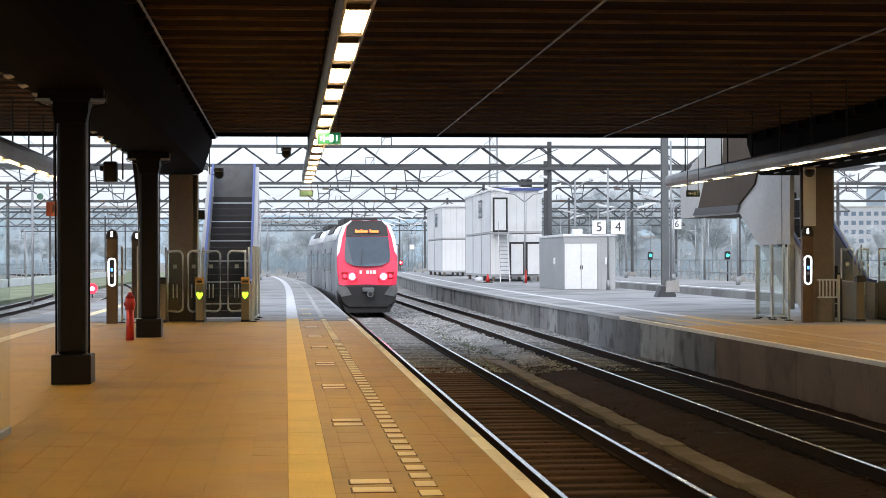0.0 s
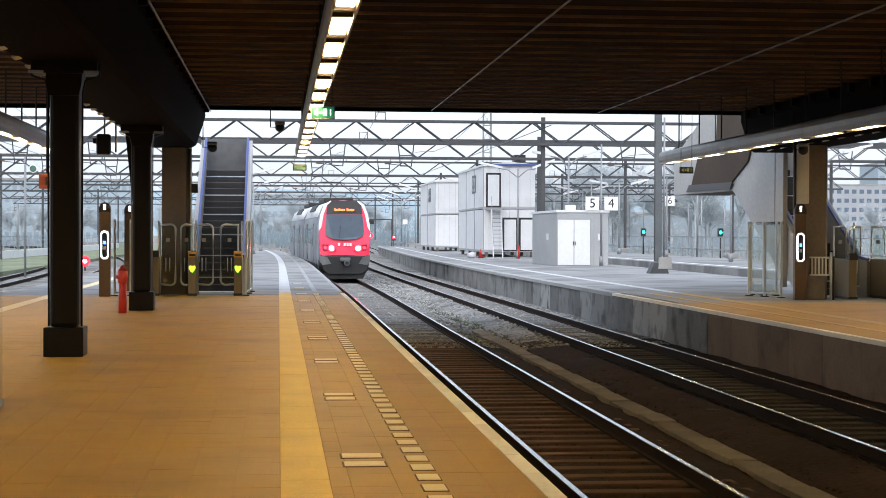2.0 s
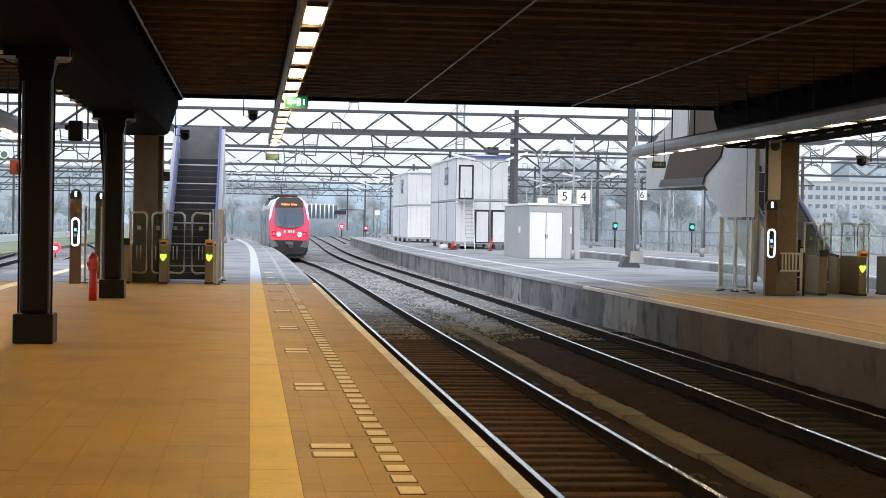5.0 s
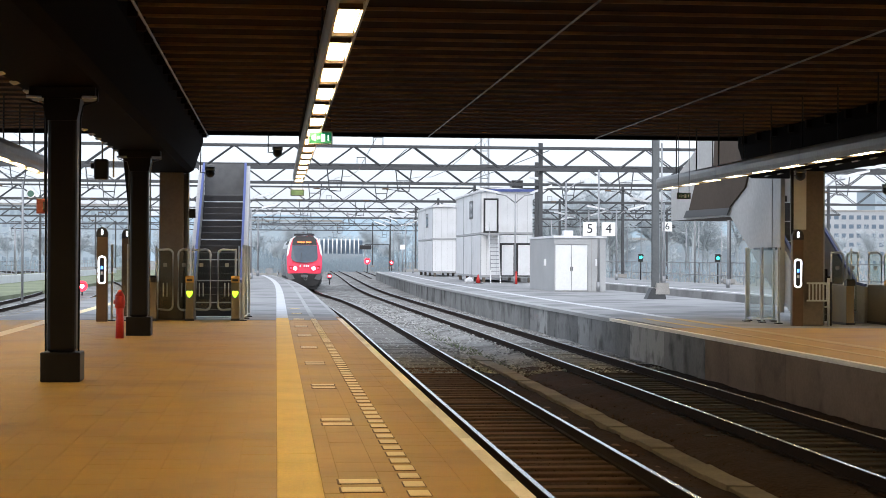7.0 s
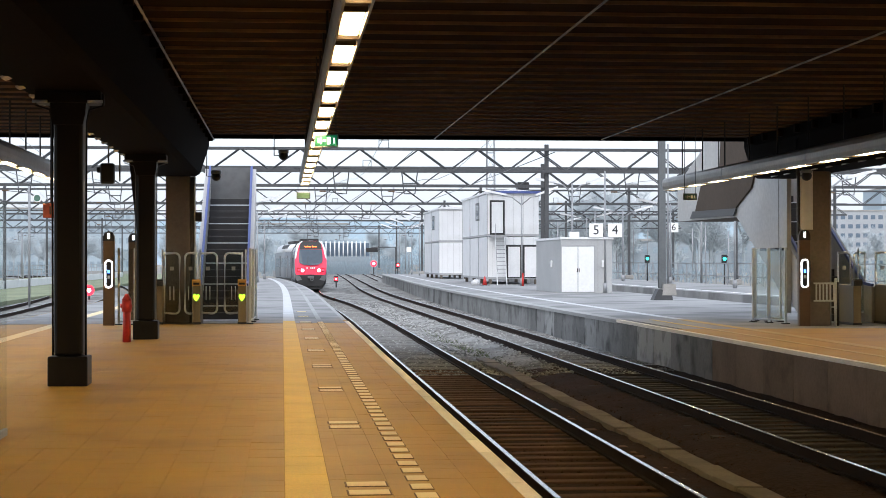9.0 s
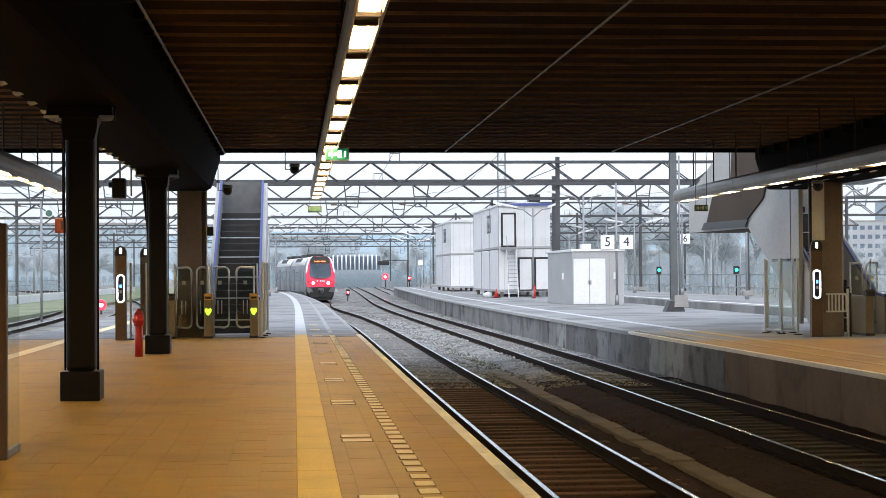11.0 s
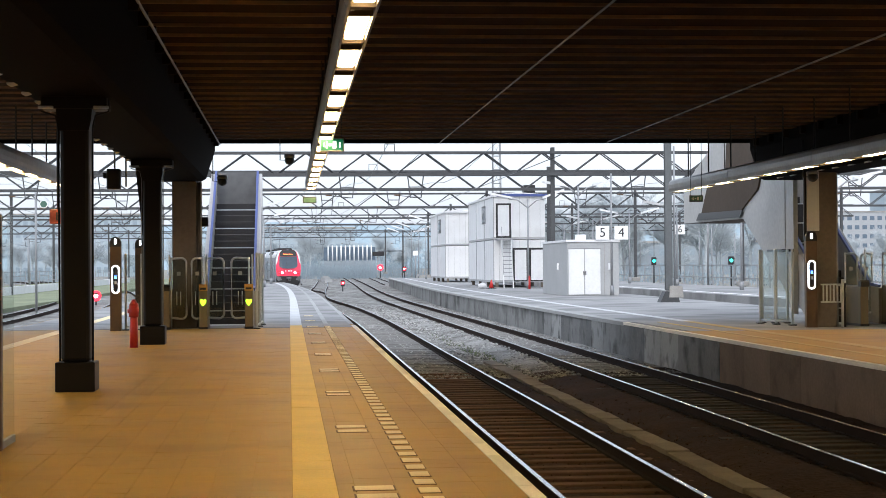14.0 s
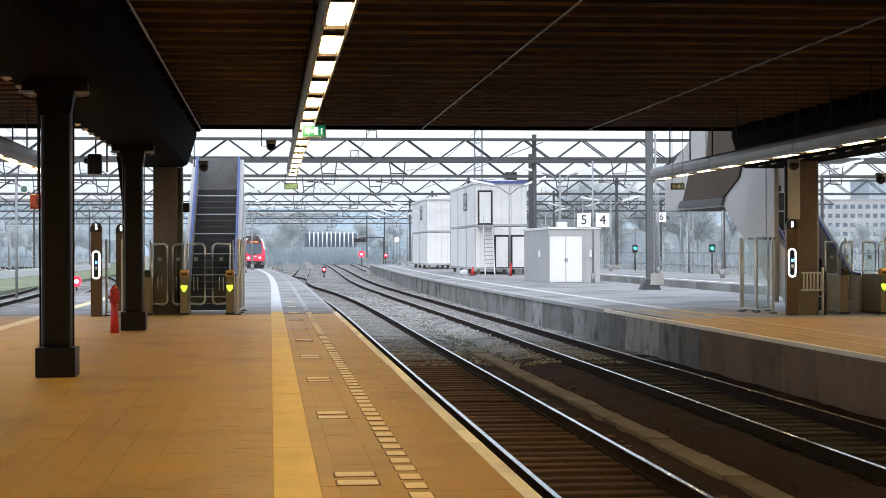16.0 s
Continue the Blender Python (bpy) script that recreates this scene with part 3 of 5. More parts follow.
def exit_sign(x, y, z, w, h, label, lit=True):
    t = thing("exit_sign", label, "sign", pose(x, y, z), "exit signs")
    part("frame", bx(-w / 2, w / 2, -0.03, 0.03, -h / 2, h / 2, bevel=0.01), M_STEEL if lit else M_TRUSS, t)
    part("face", bx(-w / 2 + 0.02, w / 2 - 0.02, -0.036, -0.029, -h / 2 + 0.02, h / 2 - 0.02), G_GREEN if lit else M_GREENSHEET, t, "glowing green face" if lit else "dull green face")
    bm = B()
    for cx, ww, hh in ((-0.32, 0.06, 0.3), (-0.22, 0.05, 0.5), (-0.08, 0.12, 0.18), (0.1, 0.14, 0.52), (0.32, 0.04, 0.42)):
        box(bm, (cx - ww / 2) * w, (cx + ww / 2) * w, -0.041, -0.035, -hh / 2 * h, hh / 2 * h)
    part("symbol", bm, G_WHITE if lit else (M_LINE if x > 5 else M_GREENSHEET), t, "white pictogram bars")
    for s in (-1, 1):
        part("hanger", rod(B(), (s * w * 0.4, 0, h / 2), (s * w * 0.4, 0, (CEIL if y < 45 else 3.76) - z), 0.008, 6), M_BLACK, t)


exit_sign(0.72, 28, 3.63, 0.40, 0.22, "green emergency exit sign hung beneath the light strip")
exit_sign(10.0, 41.0, 3.22, 0.34, 0.16, "small dull exit sign hung under the second platform's lamps", False)
exit_sign(0.57, 46.2, 3.42, 0.37, 0.17, "dull green exit sign under the end of the light strip", False)


def ball_camera(x, y, z, top, side):
    t = thing("security_camera", "black dome security camera on a bent pipe", "camera", pose(x, y, z), "security cameras")
    tube_bm = tube(B(), [(side * 0.25, 0, top - z), (side * 0.25, 0, 0.0), (0, 0, 0.0)], 0.018)
    part("pipe", tube_bm, M_BLACK, t)
    bm = B()
    bmesh.ops.create_uvsphere(bm, u_segments=16, v_segments=10, radius=0.13)
    for f in bm.faces:
        f.smooth = True
    part("dome", bm, M_BLACK, t)
    part("cap", rod(B(), (0, 0, 0.06), (0, 0, 0.15), 0.14, 14), M_GALV, t, "grey cap")


ball_camera(0.03, 45.6, 4.47, CEIL, -1)
ball_camera(-1.75, 45.4, 3.9, 4.8, -1)
ball_camera(12.95, 41, 3.75, 4.85, -1)
ball_camera(-7.1, 40, 4.25, CEIL, 1)
ball_camera(15.9, 44, 4.3, CEIL, -1)
ball_camera(15.55, 42, 3.45, CEIL, 1)

t = thing("loudspeaker", "black horn loudspeaker box hung from the ceiling", "loudspeaker", pose(-4.08, 40.3, 3.72))
part("cabinet", bx(-0.16, 0.16, -0.15, 0.15, -0.26, 0.22, bevel=0.04), M_BLACK, t)
part("bracket", bx(-0.24, -0.16, -0.1, 0.1, 0.0, 0.12, bevel=0.01), M_BLACK, t)
part("hanger", rod(B(), (0.02, 0, 0.2), (0.02, 0, CEIL - 3.72), 0.02), M_GALV, t, "grey steel hanger")
part("hanger", rod(B(), (0.28, 0, -0.2), (0.28, 0, CEIL - 3.72), 0.02), M_GALV, t, "grey steel hanger")
t = thing("display_box", "orange-red display box hung behind the column", "sign", pose(-5.35, 40, 2.82))
part("body", bx(-0.17, 0.17, -0.08, 0.08, -0.17, 0.17, bevel=0.01), M_ORANGE, t)
part("digit", bx(-0.02, 0.02, -0.086, -0.079, -0.09, 0.1), M_INK, t, "dark figure bar")
part("hanger", rod(B(), (0, 0, 0.17), (0, 0, CEIL - 2.82), 0.015), M_BLACK, t)


# ---- ticket gates ----
def totem(x, y, label, ring_side=True):
    t = thing("help_point", label, "help point", pose(x, y, 0), "help points")
    bm = prism(B(), [(-0.14, 0.0), (0.14, 0.0), (0.14, 2.28), (0.10, 2.37), (0.0, 2.41), (-0.10, 2.37), (-0.14, 2.28)], 1, -0.08, 0.08)
    part("body", bm, M_BROWN, t)
    part("head", prism(B(), [(-0.145, 2.16), (0.145, 2.16), (0.145, 2.28), (0.10, 2.38), (0.0, 2.42), (-0.10, 2.38), (-0.145, 2.28)], 1, -0.085, 0.085), M_BLACK, t, "black rounded head")
    part("head_lamp", bx(-0.025, 0.025, -0.092, -0.084, 2.22, 2.36), G_RING, t, "white slit lamp")
    if not ring_side:
        return
    ring, core = [], []
    for k in range(24):
        a = k * math.tau / 24
        c, s = math.cos(a), math.sin(a)
        ring.append((0.102 * c, 1.32 + 0.102 * s + (0.26 if s >= 0 else -0.26)))
        core.append((0.066 * c, 1.32 + 0.066 * s + (0.26 if s >= 0 else -0.26)))
    part("ring_lamp", prism(B(), ring, 1, -0.088, -0.078), G_RING, t, "glowing white oblong ring")
    part("panel", prism(B(), core, 1, -0.095, -0.086), M_INK, t, "black call panel")
    part("button", bx(-0.03, 0.03, -0.1, -0.094, 1.34, 1.42), G_BLUE, t, "lit blue button")
    part("button", bx(-0.03, 0.03, -0.1, -0.094, 1.2, 1.28), M_STEEL, t, "steel button")


totem(-4.42, 44.0, "bronze help point with a glowing ring by the gates")
totem(-4.05, 47.0, "second bronze help point behind the column", False)
totem(13.03, 41.5, "bronze help point before the second platform's pier")


def gate_post(x, y, lit=True):
    t = thing("ticket_gate", "steel ticket gate cabinet with card reader", "ticket gate", pose(x, y, 0), "ticket gates")
    part("cabinet", bx(-0.105, 0.105, -0.1, 1.3, 0, 1.02, bevel=0.02), M_GATE, t, "olive-bronze cabinet")
    part("reader", prism(B(), [(-0.16, 1.0), (0.05, 1.0), (0.05, 1.12), (-0.12, 1.17), (-0.16, 1.12)], 0, -0.11, 0.11), M_READER if lit else M_BLACK, t, "card reader head")
    part("screen", bx(-0.075, 0.075, -0.168, -0.16, 1.03, 1.085), M_BLACK, t, "small dark screen")
    part("skirting", bx(-0.115, 0.115, -0.11, 1.31, 0, 0.06), M_BLACK, t)
    if lit:
        part("arrow", prism(B(), [(-0.085, 0.72), (-0.04, 0.63), (0.0, 0.6), (0.07, 0.69), (0.085, 0.75), (0.05, 0.785), (0.01, 0.755), (-0.04, 0.785), (-0.08, 0.765)], 1, -0.108, -0.1), G_LIME, t, "glowing lime arrow")
    part("pole", rod(B(), (0.09, 0.1, 1.0), (0.09, 0.1, 1.95), 0.022), M_STEEL, t)
    return t


for x in (-3.2, -2.23, -1.05):
    gate_post(x, 44.6, x > -3)
for x in (14.55, 15.6, 16.6):
    gate_post(x, 42.0, x > 15)


def gate_wing(hinge, free, y):
    """A glass wing: a bent tube that leaves its hinge post above, turns down at the free end and returns below."""
    t = thing("gate_wing", "closed glass gate wing in a bent steel tube", "gate", pose(0, y, 0), "gate wings")
    z0, z1, r = 0.26, 1.86, 0.13
    d = 1 if free > hinge else -1
    pts = [(hinge, 0, z1 - 0.02)]
    for k in range(5):
        a = radians(90 - 22.5 * k)
        pts.append((free - d * r + d * r * math.cos(a), 0, z1 - r + r * math.sin(a)))
    for k in range(5):
        a = radians(-22.5 * k)
        pts.append((free - d * r + d * r * math.cos(a), 0, z0 + r + r * math.sin(a)))
    pts.append((hinge, 0, z0 + 0.03))
    part("tube_frame", tube(B(), pts, 0.028, 8), M_STEEL, t)
    lo, hi = min(hinge, free) + 0.03, max(hinge, free) - 0.03
    part("pane", bx(lo, hi, -0.006, 0.006, z0 + 0.05, z1 - 0.05), M_TINTED, t, "slightly tinted glass pane")
    part("sticker", bx((lo + hi) / 2 - 0.05, (lo + hi) / 2 + 0.05, -0.011, -0.007, 1.4, 1.5), M_GREYP, t, "small grey sticker")
    for k in range(2):
        xx = (lo + hi) / 2 - 0.05 + 0.1 * k
        part("grip", rod(B(), (xx, -0.02, 0.62), (xx, -0.02, 0.98), 0.014), M_STEEL, t)
    part("hinge_bar", rod(B(), (hinge, 0, 0), (hinge, 0, z1 + 0.02), 0.024), M_STEEL, t)


gate_wing(-2.2, -1.72, 45.2)
gate_wing(-1.06, -1.52, 45.2)
gate_wing(-3.09, -2.69, 45.0)
gate_wing(-2.26, -2.55, 45.0)
gate_wing(14.72, 15.05, 43.9)
gate_wing(15.45, 15.15, 43.9)
gate_wing(15.75, 16.1, 43.9)
gate_wing(16.5, 16.18, 43.9)


def glass_screen(x0, y0, x1, y1, label):
    t = thing("glass_screen", label, "glass screen", pose(0, 0, 0), "glass screens")
    n = 2
    dx, dy = (x1 - x0) / n, (y1 - y0) / n
    for k in range(n + 1):
        x, y = x0 + dx * k, y0 + dy * k
        p = part("post", bx(x - 0.03, x + 0.03, y - 0.03, y + 0.03, 0, 1.98, bevel=0.006), M_STEEL, t)
        part("foot", bx(x - 0.09, x + 0.09, y - 0.09, y + 0.09, 0, 0.03, bevel=0.006), M_BLACK, p)
    ln = math.hypot(dx, dy)
    for k in range(n):
        m = pose(x0 + dx * (k + 0.5), y0 + dy * (k + 0.5), 0, 0, 0, math.degrees(math.atan2(dy, dx)))
        part("pane", bx(-ln / 2 + 0.05, ln / 2 - 0.05, -0.006, 0.006, 0.12, 1.95), M_GLASS, t, at=m)
    part("bottom_rail", rod(B(), (x0, y0, 0.1), (x1, y1, 0.1), 0.02), M_STEEL, t)


glass_screen(-4.2, 44.3, -3.4, 44.5, "clear glass screen between steel posts by the gates")
glass_screen(-0.84, 44.5, -0.74, 47.5, "clear glass screen beside the escalator")
glass_screen(12.55, 44.4, 12.95, 42.8, "clear glass screen between steel posts beside the pier")
glass_screen(12.75, 44.9, 13.3, 44.4, "clear glass screen behind the pier")
glass_screen(16.8, 42.2, 17.6, 42.2, "clear glass screen beside the far gates")
t = thing("low_railing", "low steel bar railing before the pier", "railing", pose(13.3, 41.55, 0))
for k in range(6):
    part("bar", bx(0.05 + k * 0.09, 0.085 + k * 0.09, -0.01, 0.01, 0.65, 1.05), M_STEEL, t)
for k in range(2):
    part("post", rod(B(), (0.56 + k * 0.06, 0, 0), (0.56 + k * 0.06, 0, 1.2 - 0.1 * k), 0.035), M_BLACK if k else M_STEEL, t)
part("rail", bx(0.0, 0.6, -0.015, 0.015, 1.05, 1.09), M_STEEL, t)
part("rail", bx(0.0, 0.6, -0.015, 0.015, 0.61, 0.65), M_STEEL, t)

# red hydrant post
t = thing("hydrant_post", "slim red enamelled hydrant post on the platform", "hydrant", pose(-3.15, 34.9, 0))
part("post", rod(B(), (0, 0, 0), (0, 0, 0.72), 0.085, 12, 0.075), M_RED, t)
part("body", rod(B(), (0, 0, 0.62), (0, 0, 0.86), 0.098, 12), M_RED, t)
part("cap", rod(B(), (0, 0, 0.86), (0, 0, 0.98), 0.10, 12, 0.03), M_RED, t)
part("outlet", rod(B(), (-0.125, 0, 0.74), (0.105, 0, 0.74), 0.045, 10), M_RED, t, "red side outlet")

# bronze board with a clear glass side screen beside the camera's platform
t = thing("wind_screen", "dark bronze board with a clear glass side screen", "wind screen", pose(0, 0, 0))
part("body", bx(-3.75, -2.575, 15.5, 15.6, 0.0, 2.13, bevel=0.01), M_BROWN, t)
part("side_pane", bx(-2.612, -2.6, 15.62, 16.37, 0.07, 2.2), M_GLASS, t, "clear side pane")
part("pane_foot", bx(-2.63, -2.59, 15.62, 16.37, 0.0, 0.07, bevel=0.006), M_GALV, t)


# ---- escalators ----
def escalator(x0, x1, y0, rise_to, label):
    t = thing("escalator", label, "escalator")
    slope = math.tan(radians(30))
    y1 = y0 + rise_to / slope
    for x, s in ((x0, -1), (x1, 1)):
        w = part("side_wall", prism(B(), [(y0 - 0.9, 0), (y0 - 0.9, 0.95), (y0 - 0.2, 1.0), (y1, rise_to + 0.95), (y1, rise_to - 0.5), (y0 + 0.6, 0.0)], 0, min(x, x + s * 0.16), max(x, x + s * 0.16)), M_HOUSING, t, "pale grey balustrade panel")
        part("handrail", prism(B(), [(y0 - 0.9, 0.96), (y0 - 0.2, 1.01), (y1, rise_to + 0.96), (y1, rise_to + 1.04), (y0 - 0.22, 1.09), (y0 - 0.95, 1.03)], 0, min(x - s * 0.02, x + s * 0.05), max(x - s * 0.02, x + s * 0.05)), M_BLUE, w, "blue handrail")
    n = int(rise_to / 0.2)
    me = new_mesh("step", bx(x0 + 0.005, x1 - 0.005, 0, 0.42, -0.22, 0, bevel=0.012), M_STEP)
    mn = new_mesh("nosing", bx(x0 + 0.01, x1 - 0.01, -0.006, 0.02, -0.03, 0.003), M_STEEL)
    for k in range(n):
        o = new("step", me)
        o.parent = t
        m = pose(0, y0 + 0.2 * k / slope, 0.2 * (k + 1))
        o.matrix_basis = m
        if k % 3 == 1:
            q = new("nosing", mn)
            q.parent = o
    part("landing_plate", bx(x0 + 0.005, x1 - 0.005, y0 - 0.9, y0 - 0.002, 0.0, 0.02), M_STEEL, t)
    part("shutter", bx(x0 + 0.005, x1 - 0.005, y1 + 0.05, y1 + 0.12, rise_to - 0.1, rise_to + 1.0), M_SHUTTER, t, "dark closed shutter at the top")
    return t


escalator(-2.25, -0.98, 47.6, 3.6, "stopped escalator with blue handrails and dark steps")
escalator(14.15, 15.42, 44.2, 4.4, "second escalator with blue handrails behind the pier")

# enclosure of the second escalator's upper flight
t = thing("escalator_enclosure", "pale panelled escalator enclosure with a brown soffit", "escalator enclosure", pose(0, -1.35, 0))
part("side_panel", prism(B(), [(47.0, 0.2), (48.0, 0.95), (50.0, 1.95), (52.2, 2.98), (60.0, 3.02), (60.0, 4.3), (56.5, 5.3), (55.9, 6.9), (50.8, 6.9), (50.8, 4.7), (47.0, 4.6)], 0, 13.86, 13.98), M_HOUSING, t)
# flat panel whose dark brown holds the shade of a recessed soffit
part("soffit_shade_panel", prism(B(), [(52.6, 3.12), (57.4, 3.12), (56.2, 4.35), (49.9, 4.4), (50.4, 3.8)], 0, 13.80, 13.858), M_SOFFIT, t, "brown panel laid on for the shaded soffit recess")
part("soffit_band", prism(B(), [(52.3, 3.02), (57.9, 3.06), (57.5, 3.3), (52.0, 3.24)], 0, 13.78, 13.799), M_BLACK, t, "dark band along the lower edge")
part("floor_panel", prism(B(), [(50.0, 1.95), (52.2, 2.98), (60.0, 3.02), (60.0, 3.1), (52.2, 3.06), (50.0, 2.03)], 0, 13.98, 15.6), M_SOFFIT, t, "dark underside")
part("far_panel", prism(B(), [(50.0, 2.03), (52.2, 3.06), (60.0, 3.1), (60.0, 4.3), (56.5, 5.3), (55.9, 6.9), (50.8, 6.9)], 0, 15.5, 15.6), M_HOUSING, t)
part("upper_cladding", prism(B(), [(50.78, 4.45), (54.1, 4.42), (53.6, 6.89), (50.78, 6.89)], 0, 13.80, 13.858), M_SOFFIT, t, "brown upper cladding")
part("ledge", bx(13.5, 13.855, 46.95, 48.4, 1.92, 1.995, bevel=0.01), M_BLACK, t, "dark ledge on the side panel")
part("roof_panel", bx(13.8, 15.7, 50.8, 55.9, 6.9, 7.0), M_SOFFIT, t)
part("seam", bx(13.848, 13.859, 47.75, 47.8, 2.0, 4.55), M_CONC, t, "grey panel joint")
for y in (54.3,):
    part("seam", bx(13.848, 13.859, y, y + 0.06, 4.45, 6.88), M_BEAM, t, "dark panel seam")

# ---- cabins and shed on the second platform ----
def shed():
    t = thing("equipment_shed", "light grey flat-roofed equipment shed with double doors", "shed", pose(14.05, 85.0, 0))
    part("body", bx(0, 2.65, 0, 8.3, 0, 2.72, bevel=0.015), M_GREYP, t)
    part("roof", bx(-0.06, 2.71, -0.06, 8.36, 2.72, 2.84, bevel=0.01), M_WHITE, t, "pale roof edge")
    for k in range(2):
        d = part("door", bx(0.06 + 0.84 * k, 0.86 + 0.84 * k, -0.04, -0.002, 0.06, 2.36, bevel=0.008), M_WHITE, t, "white steel door leaf")
        part("handle", bx(0.82 + 0.1 * k, 0.86 + 0.1 * k, -0.07, -0.04, 1.05, 1.25, bevel=0.005), M_BLACK, d)
    part("door_frame", prism(B(), [(0.0, 0.02), (0.0, 2.44), (1.76, 2.44), (1.76, 0.02), (1.72, 0.02), (1.72, 2.4), (0.05, 2.4), (0.05, 0.02)], 1, -0.05, -0.002), M_GREYP, t)
    part("lamp", bx(2.1, 2.2, -0.1, -0.002, 1.3, 1.65, bevel=0.02), M_WHITE, t, "small white wall lamp")
    part("lamp", bx(-0.1, -0.002, 2.6, 2.75, 1.3, 1.65, bevel=0.02), M_WHITE, t, "small white wall lamp")
    part("seam", bx(1.9, 1.92, -0.006, -0.001, 0.05, 2.7), M_CONC, t)
    part("vent", bx(1.0, 1.5, 3.0, 3.5, 2.84, 3.15, bevel=0.03), M_WHITE, t, "small white roof vent")


shed()


def cabin(x, y, w, length, modules, label, stair):
    """A stack of two storeys of site cabins on feet."""
    t = thing("site_cabin", label, "site cabin", pose(x, y, 0), "stacked cabins")
    for z in (0.35, 3.35):
        body = part("storey", bx(0, w, 0, length, z, z + 2.96, bevel=0.02), M_WHITE, t)
        for k in range(modules + 1):
            yy = (length - 0.14) * k / modules
            part("corner_post", bx(-0.03, -0.001, yy, yy + 0.14, z, z + 2.95), M_GALV if z < 1 else M_GREYP, body, "grey corner post")
        part("floor_beam", bx(-0.025, w + 0.02, -0.02, -0.001, z, z + 0.16), M_GREYP, body)
        part("floor_beam", bx(-0.02, -0.001, 0.15, length, z, z + 0.14), M_GREYP, body)
        for k in range(5):
            xx = w * (k + 0.5) / 5
            part("groove", bx(xx, xx + 0.015, -0.006, -0.001, z + 0.2, z + 2.9), M_GREYP, body)
    part("roof", prism(B(), [(-0.1, 6.31), (w + 0.1, 6.31), (w + 0.1, 6.45), (w / 2, 6.62), (-0.1, 6.45)], 1, -0.12, length + 0.1), M_WHITE, t, "low pitched roof")
    part("fascia", bx(0.2, w + 0.1, -0.16, -0.122, 6.32, 6.5), M_BLUE if stair else M_WHITE, t, "blue roof edge" if stair else "")
    for k in range(4):
        for xx in (0.1, w - 0.3):
            part("foot", bx(xx, xx + 0.2, length * k / 3.3, length * k / 3.3 + 0.3, 0, 0.35), M_CONC_DARK, t)
    win = part("window", bx(-0.03, -0.002, length * 0.3, length * 0.3 + 2.2, 4.55, 5.85, bevel=0.006), M_BLACK, t, "dark framed window")
    part("pane", bx(-0.036, -0.031, length * 0.3 + 0.15, length * 0.3 + 1.0, 4.68, 5.72), M_WINDOW, win)
    part("pane", bx(-0.036, -0.031, length * 0.3 + 1.2, length * 0.3 + 2.05, 4.68, 5.72), M_WINDOW, win)
    if stair:
        d = part("door", bx(0.15, 1.2, -0.05, -0.002, 3.45, 5.85, bevel=0.01), M_BLACK, t, "white door in a black frame")
        part("leaf", bx(0.28, 1.07, -0.065, -0.051, 3.57, 5.72), M_WHITE, d)
        for k in range(2):
            d = part("door", bx(1.3 + k * 1.15, 2.4 + k * 1.15, -0.05, -0.002, 0.42, 2.75, bevel=0.01), M_BLACK, t, "white door in a black frame")
            part("leaf", bx(1.44 + k * 1.15, 2.26 + k * 1.15, -0.065, -0.051, 0.5, 2.61), M_WHITE, d)
        part("balcony", bx(0.1, 1.3, -0.95, -0.06, 3.28, 3.36), M_GALV, t)
        st = part("stair_stringer", prism(B(), [(-2.1, 0), (-1.9, 0), (-0.85, 3.28), (-1.0, 3.3)], 0, 0.4, 0.45), M_WHITE, t, "pale steel stair")
        part("stair_stringer", prism(B(), [(-2.1, 0), (-1.9, 0), (-0.85, 3.28), (-1.0, 3.3)], 0, 1.05, 1.1), M_WHITE, t, "pale steel stair")
        for k in range(12):
            z = 0.27 * (k + 1)
            part("tread", bx(0.46, 1.04, -2.1 + z * 0.34, -1.86 + z * 0.34, z - 0.04, z), M_GALV, st)
        for xx in (0.42, 1.08):
            part("stair_rail", rod(B(), (xx, -2.0, 0.9), (xx, -0.95, 4.2), 0.018), M_GALV, t)
        part("roof_box", bx(2.2, 3.0, 0.5, 1.6, 6.62, 7.15, bevel=0.03), M_BLACK, t, "dark roof unit")


cabin(14.2, 117, 3.6, 16.5, 3, "two-storey stack of white site cabins with an outside stair", True)
cabin(14.2, 153.5, 2.6, 16, 2, "farther two-storey stack of white site cabins", False)
t = thing("traffic_cone", "red and white traffic cone by the cabins", "cone", pose(13.4, 112, 0))
part("cone", rod(B(), (0, 0, 0.04), (0, 0, 0.6), 0.17, 12, 0.035), M_RED, t)
part("foot", bx(-0.3, 0.3, -0.3, 0.3, 0, 0.04), M_BLACK, t)


def sign_board(x, y, z, size, text, label, pole_x):
    t = thing("platform_sign", label, "sign", pose(x, y, z), "platform number signs")
    part("board", bx(-size / 2, size / 2, -0.03, 0.03, -size / 2, size / 2, bevel=0.01), M_SIGN, t)
    fc = bpy.data.curves.new("digit", "FONT")
    fc.body, fc.size, fc.align_x, fc.align_y, fc.extrude = text, size * 0.95, "CENTER", "CENTER", 0.004
    fo = new("digit_source", fc)
    bpy.context.view_layer.update()
    me = bpy.data.meshes.new_from_object(fo.evaluated_get(bpy.context.evaluated_depsgraph_get()))
    bpy.data.objects.remove(fo)
    me.materials.clear()
    me.materials.append(M_INK)
    d = new("digit", me)
    d.parent = t
    d.matrix_basis = pose(0, -0.036, 0, 90, 0, 0)
    if pole_x is not None:
        part("arm", rod(B(), (min(0, pole_x - x), 0.04, 0), (max(0, pole_x - x), 0.04, 0), 0.02), M_GALV, t)


sign_board(15.85, 84.9, 3.18, 0.7, "5", "white platform sign with a black 5 on a pole", 16.33)
sign_board(16.82, 84.9, 3.18, 0.7, "4", "white platform sign with a black 4 on a pole", 16.33)
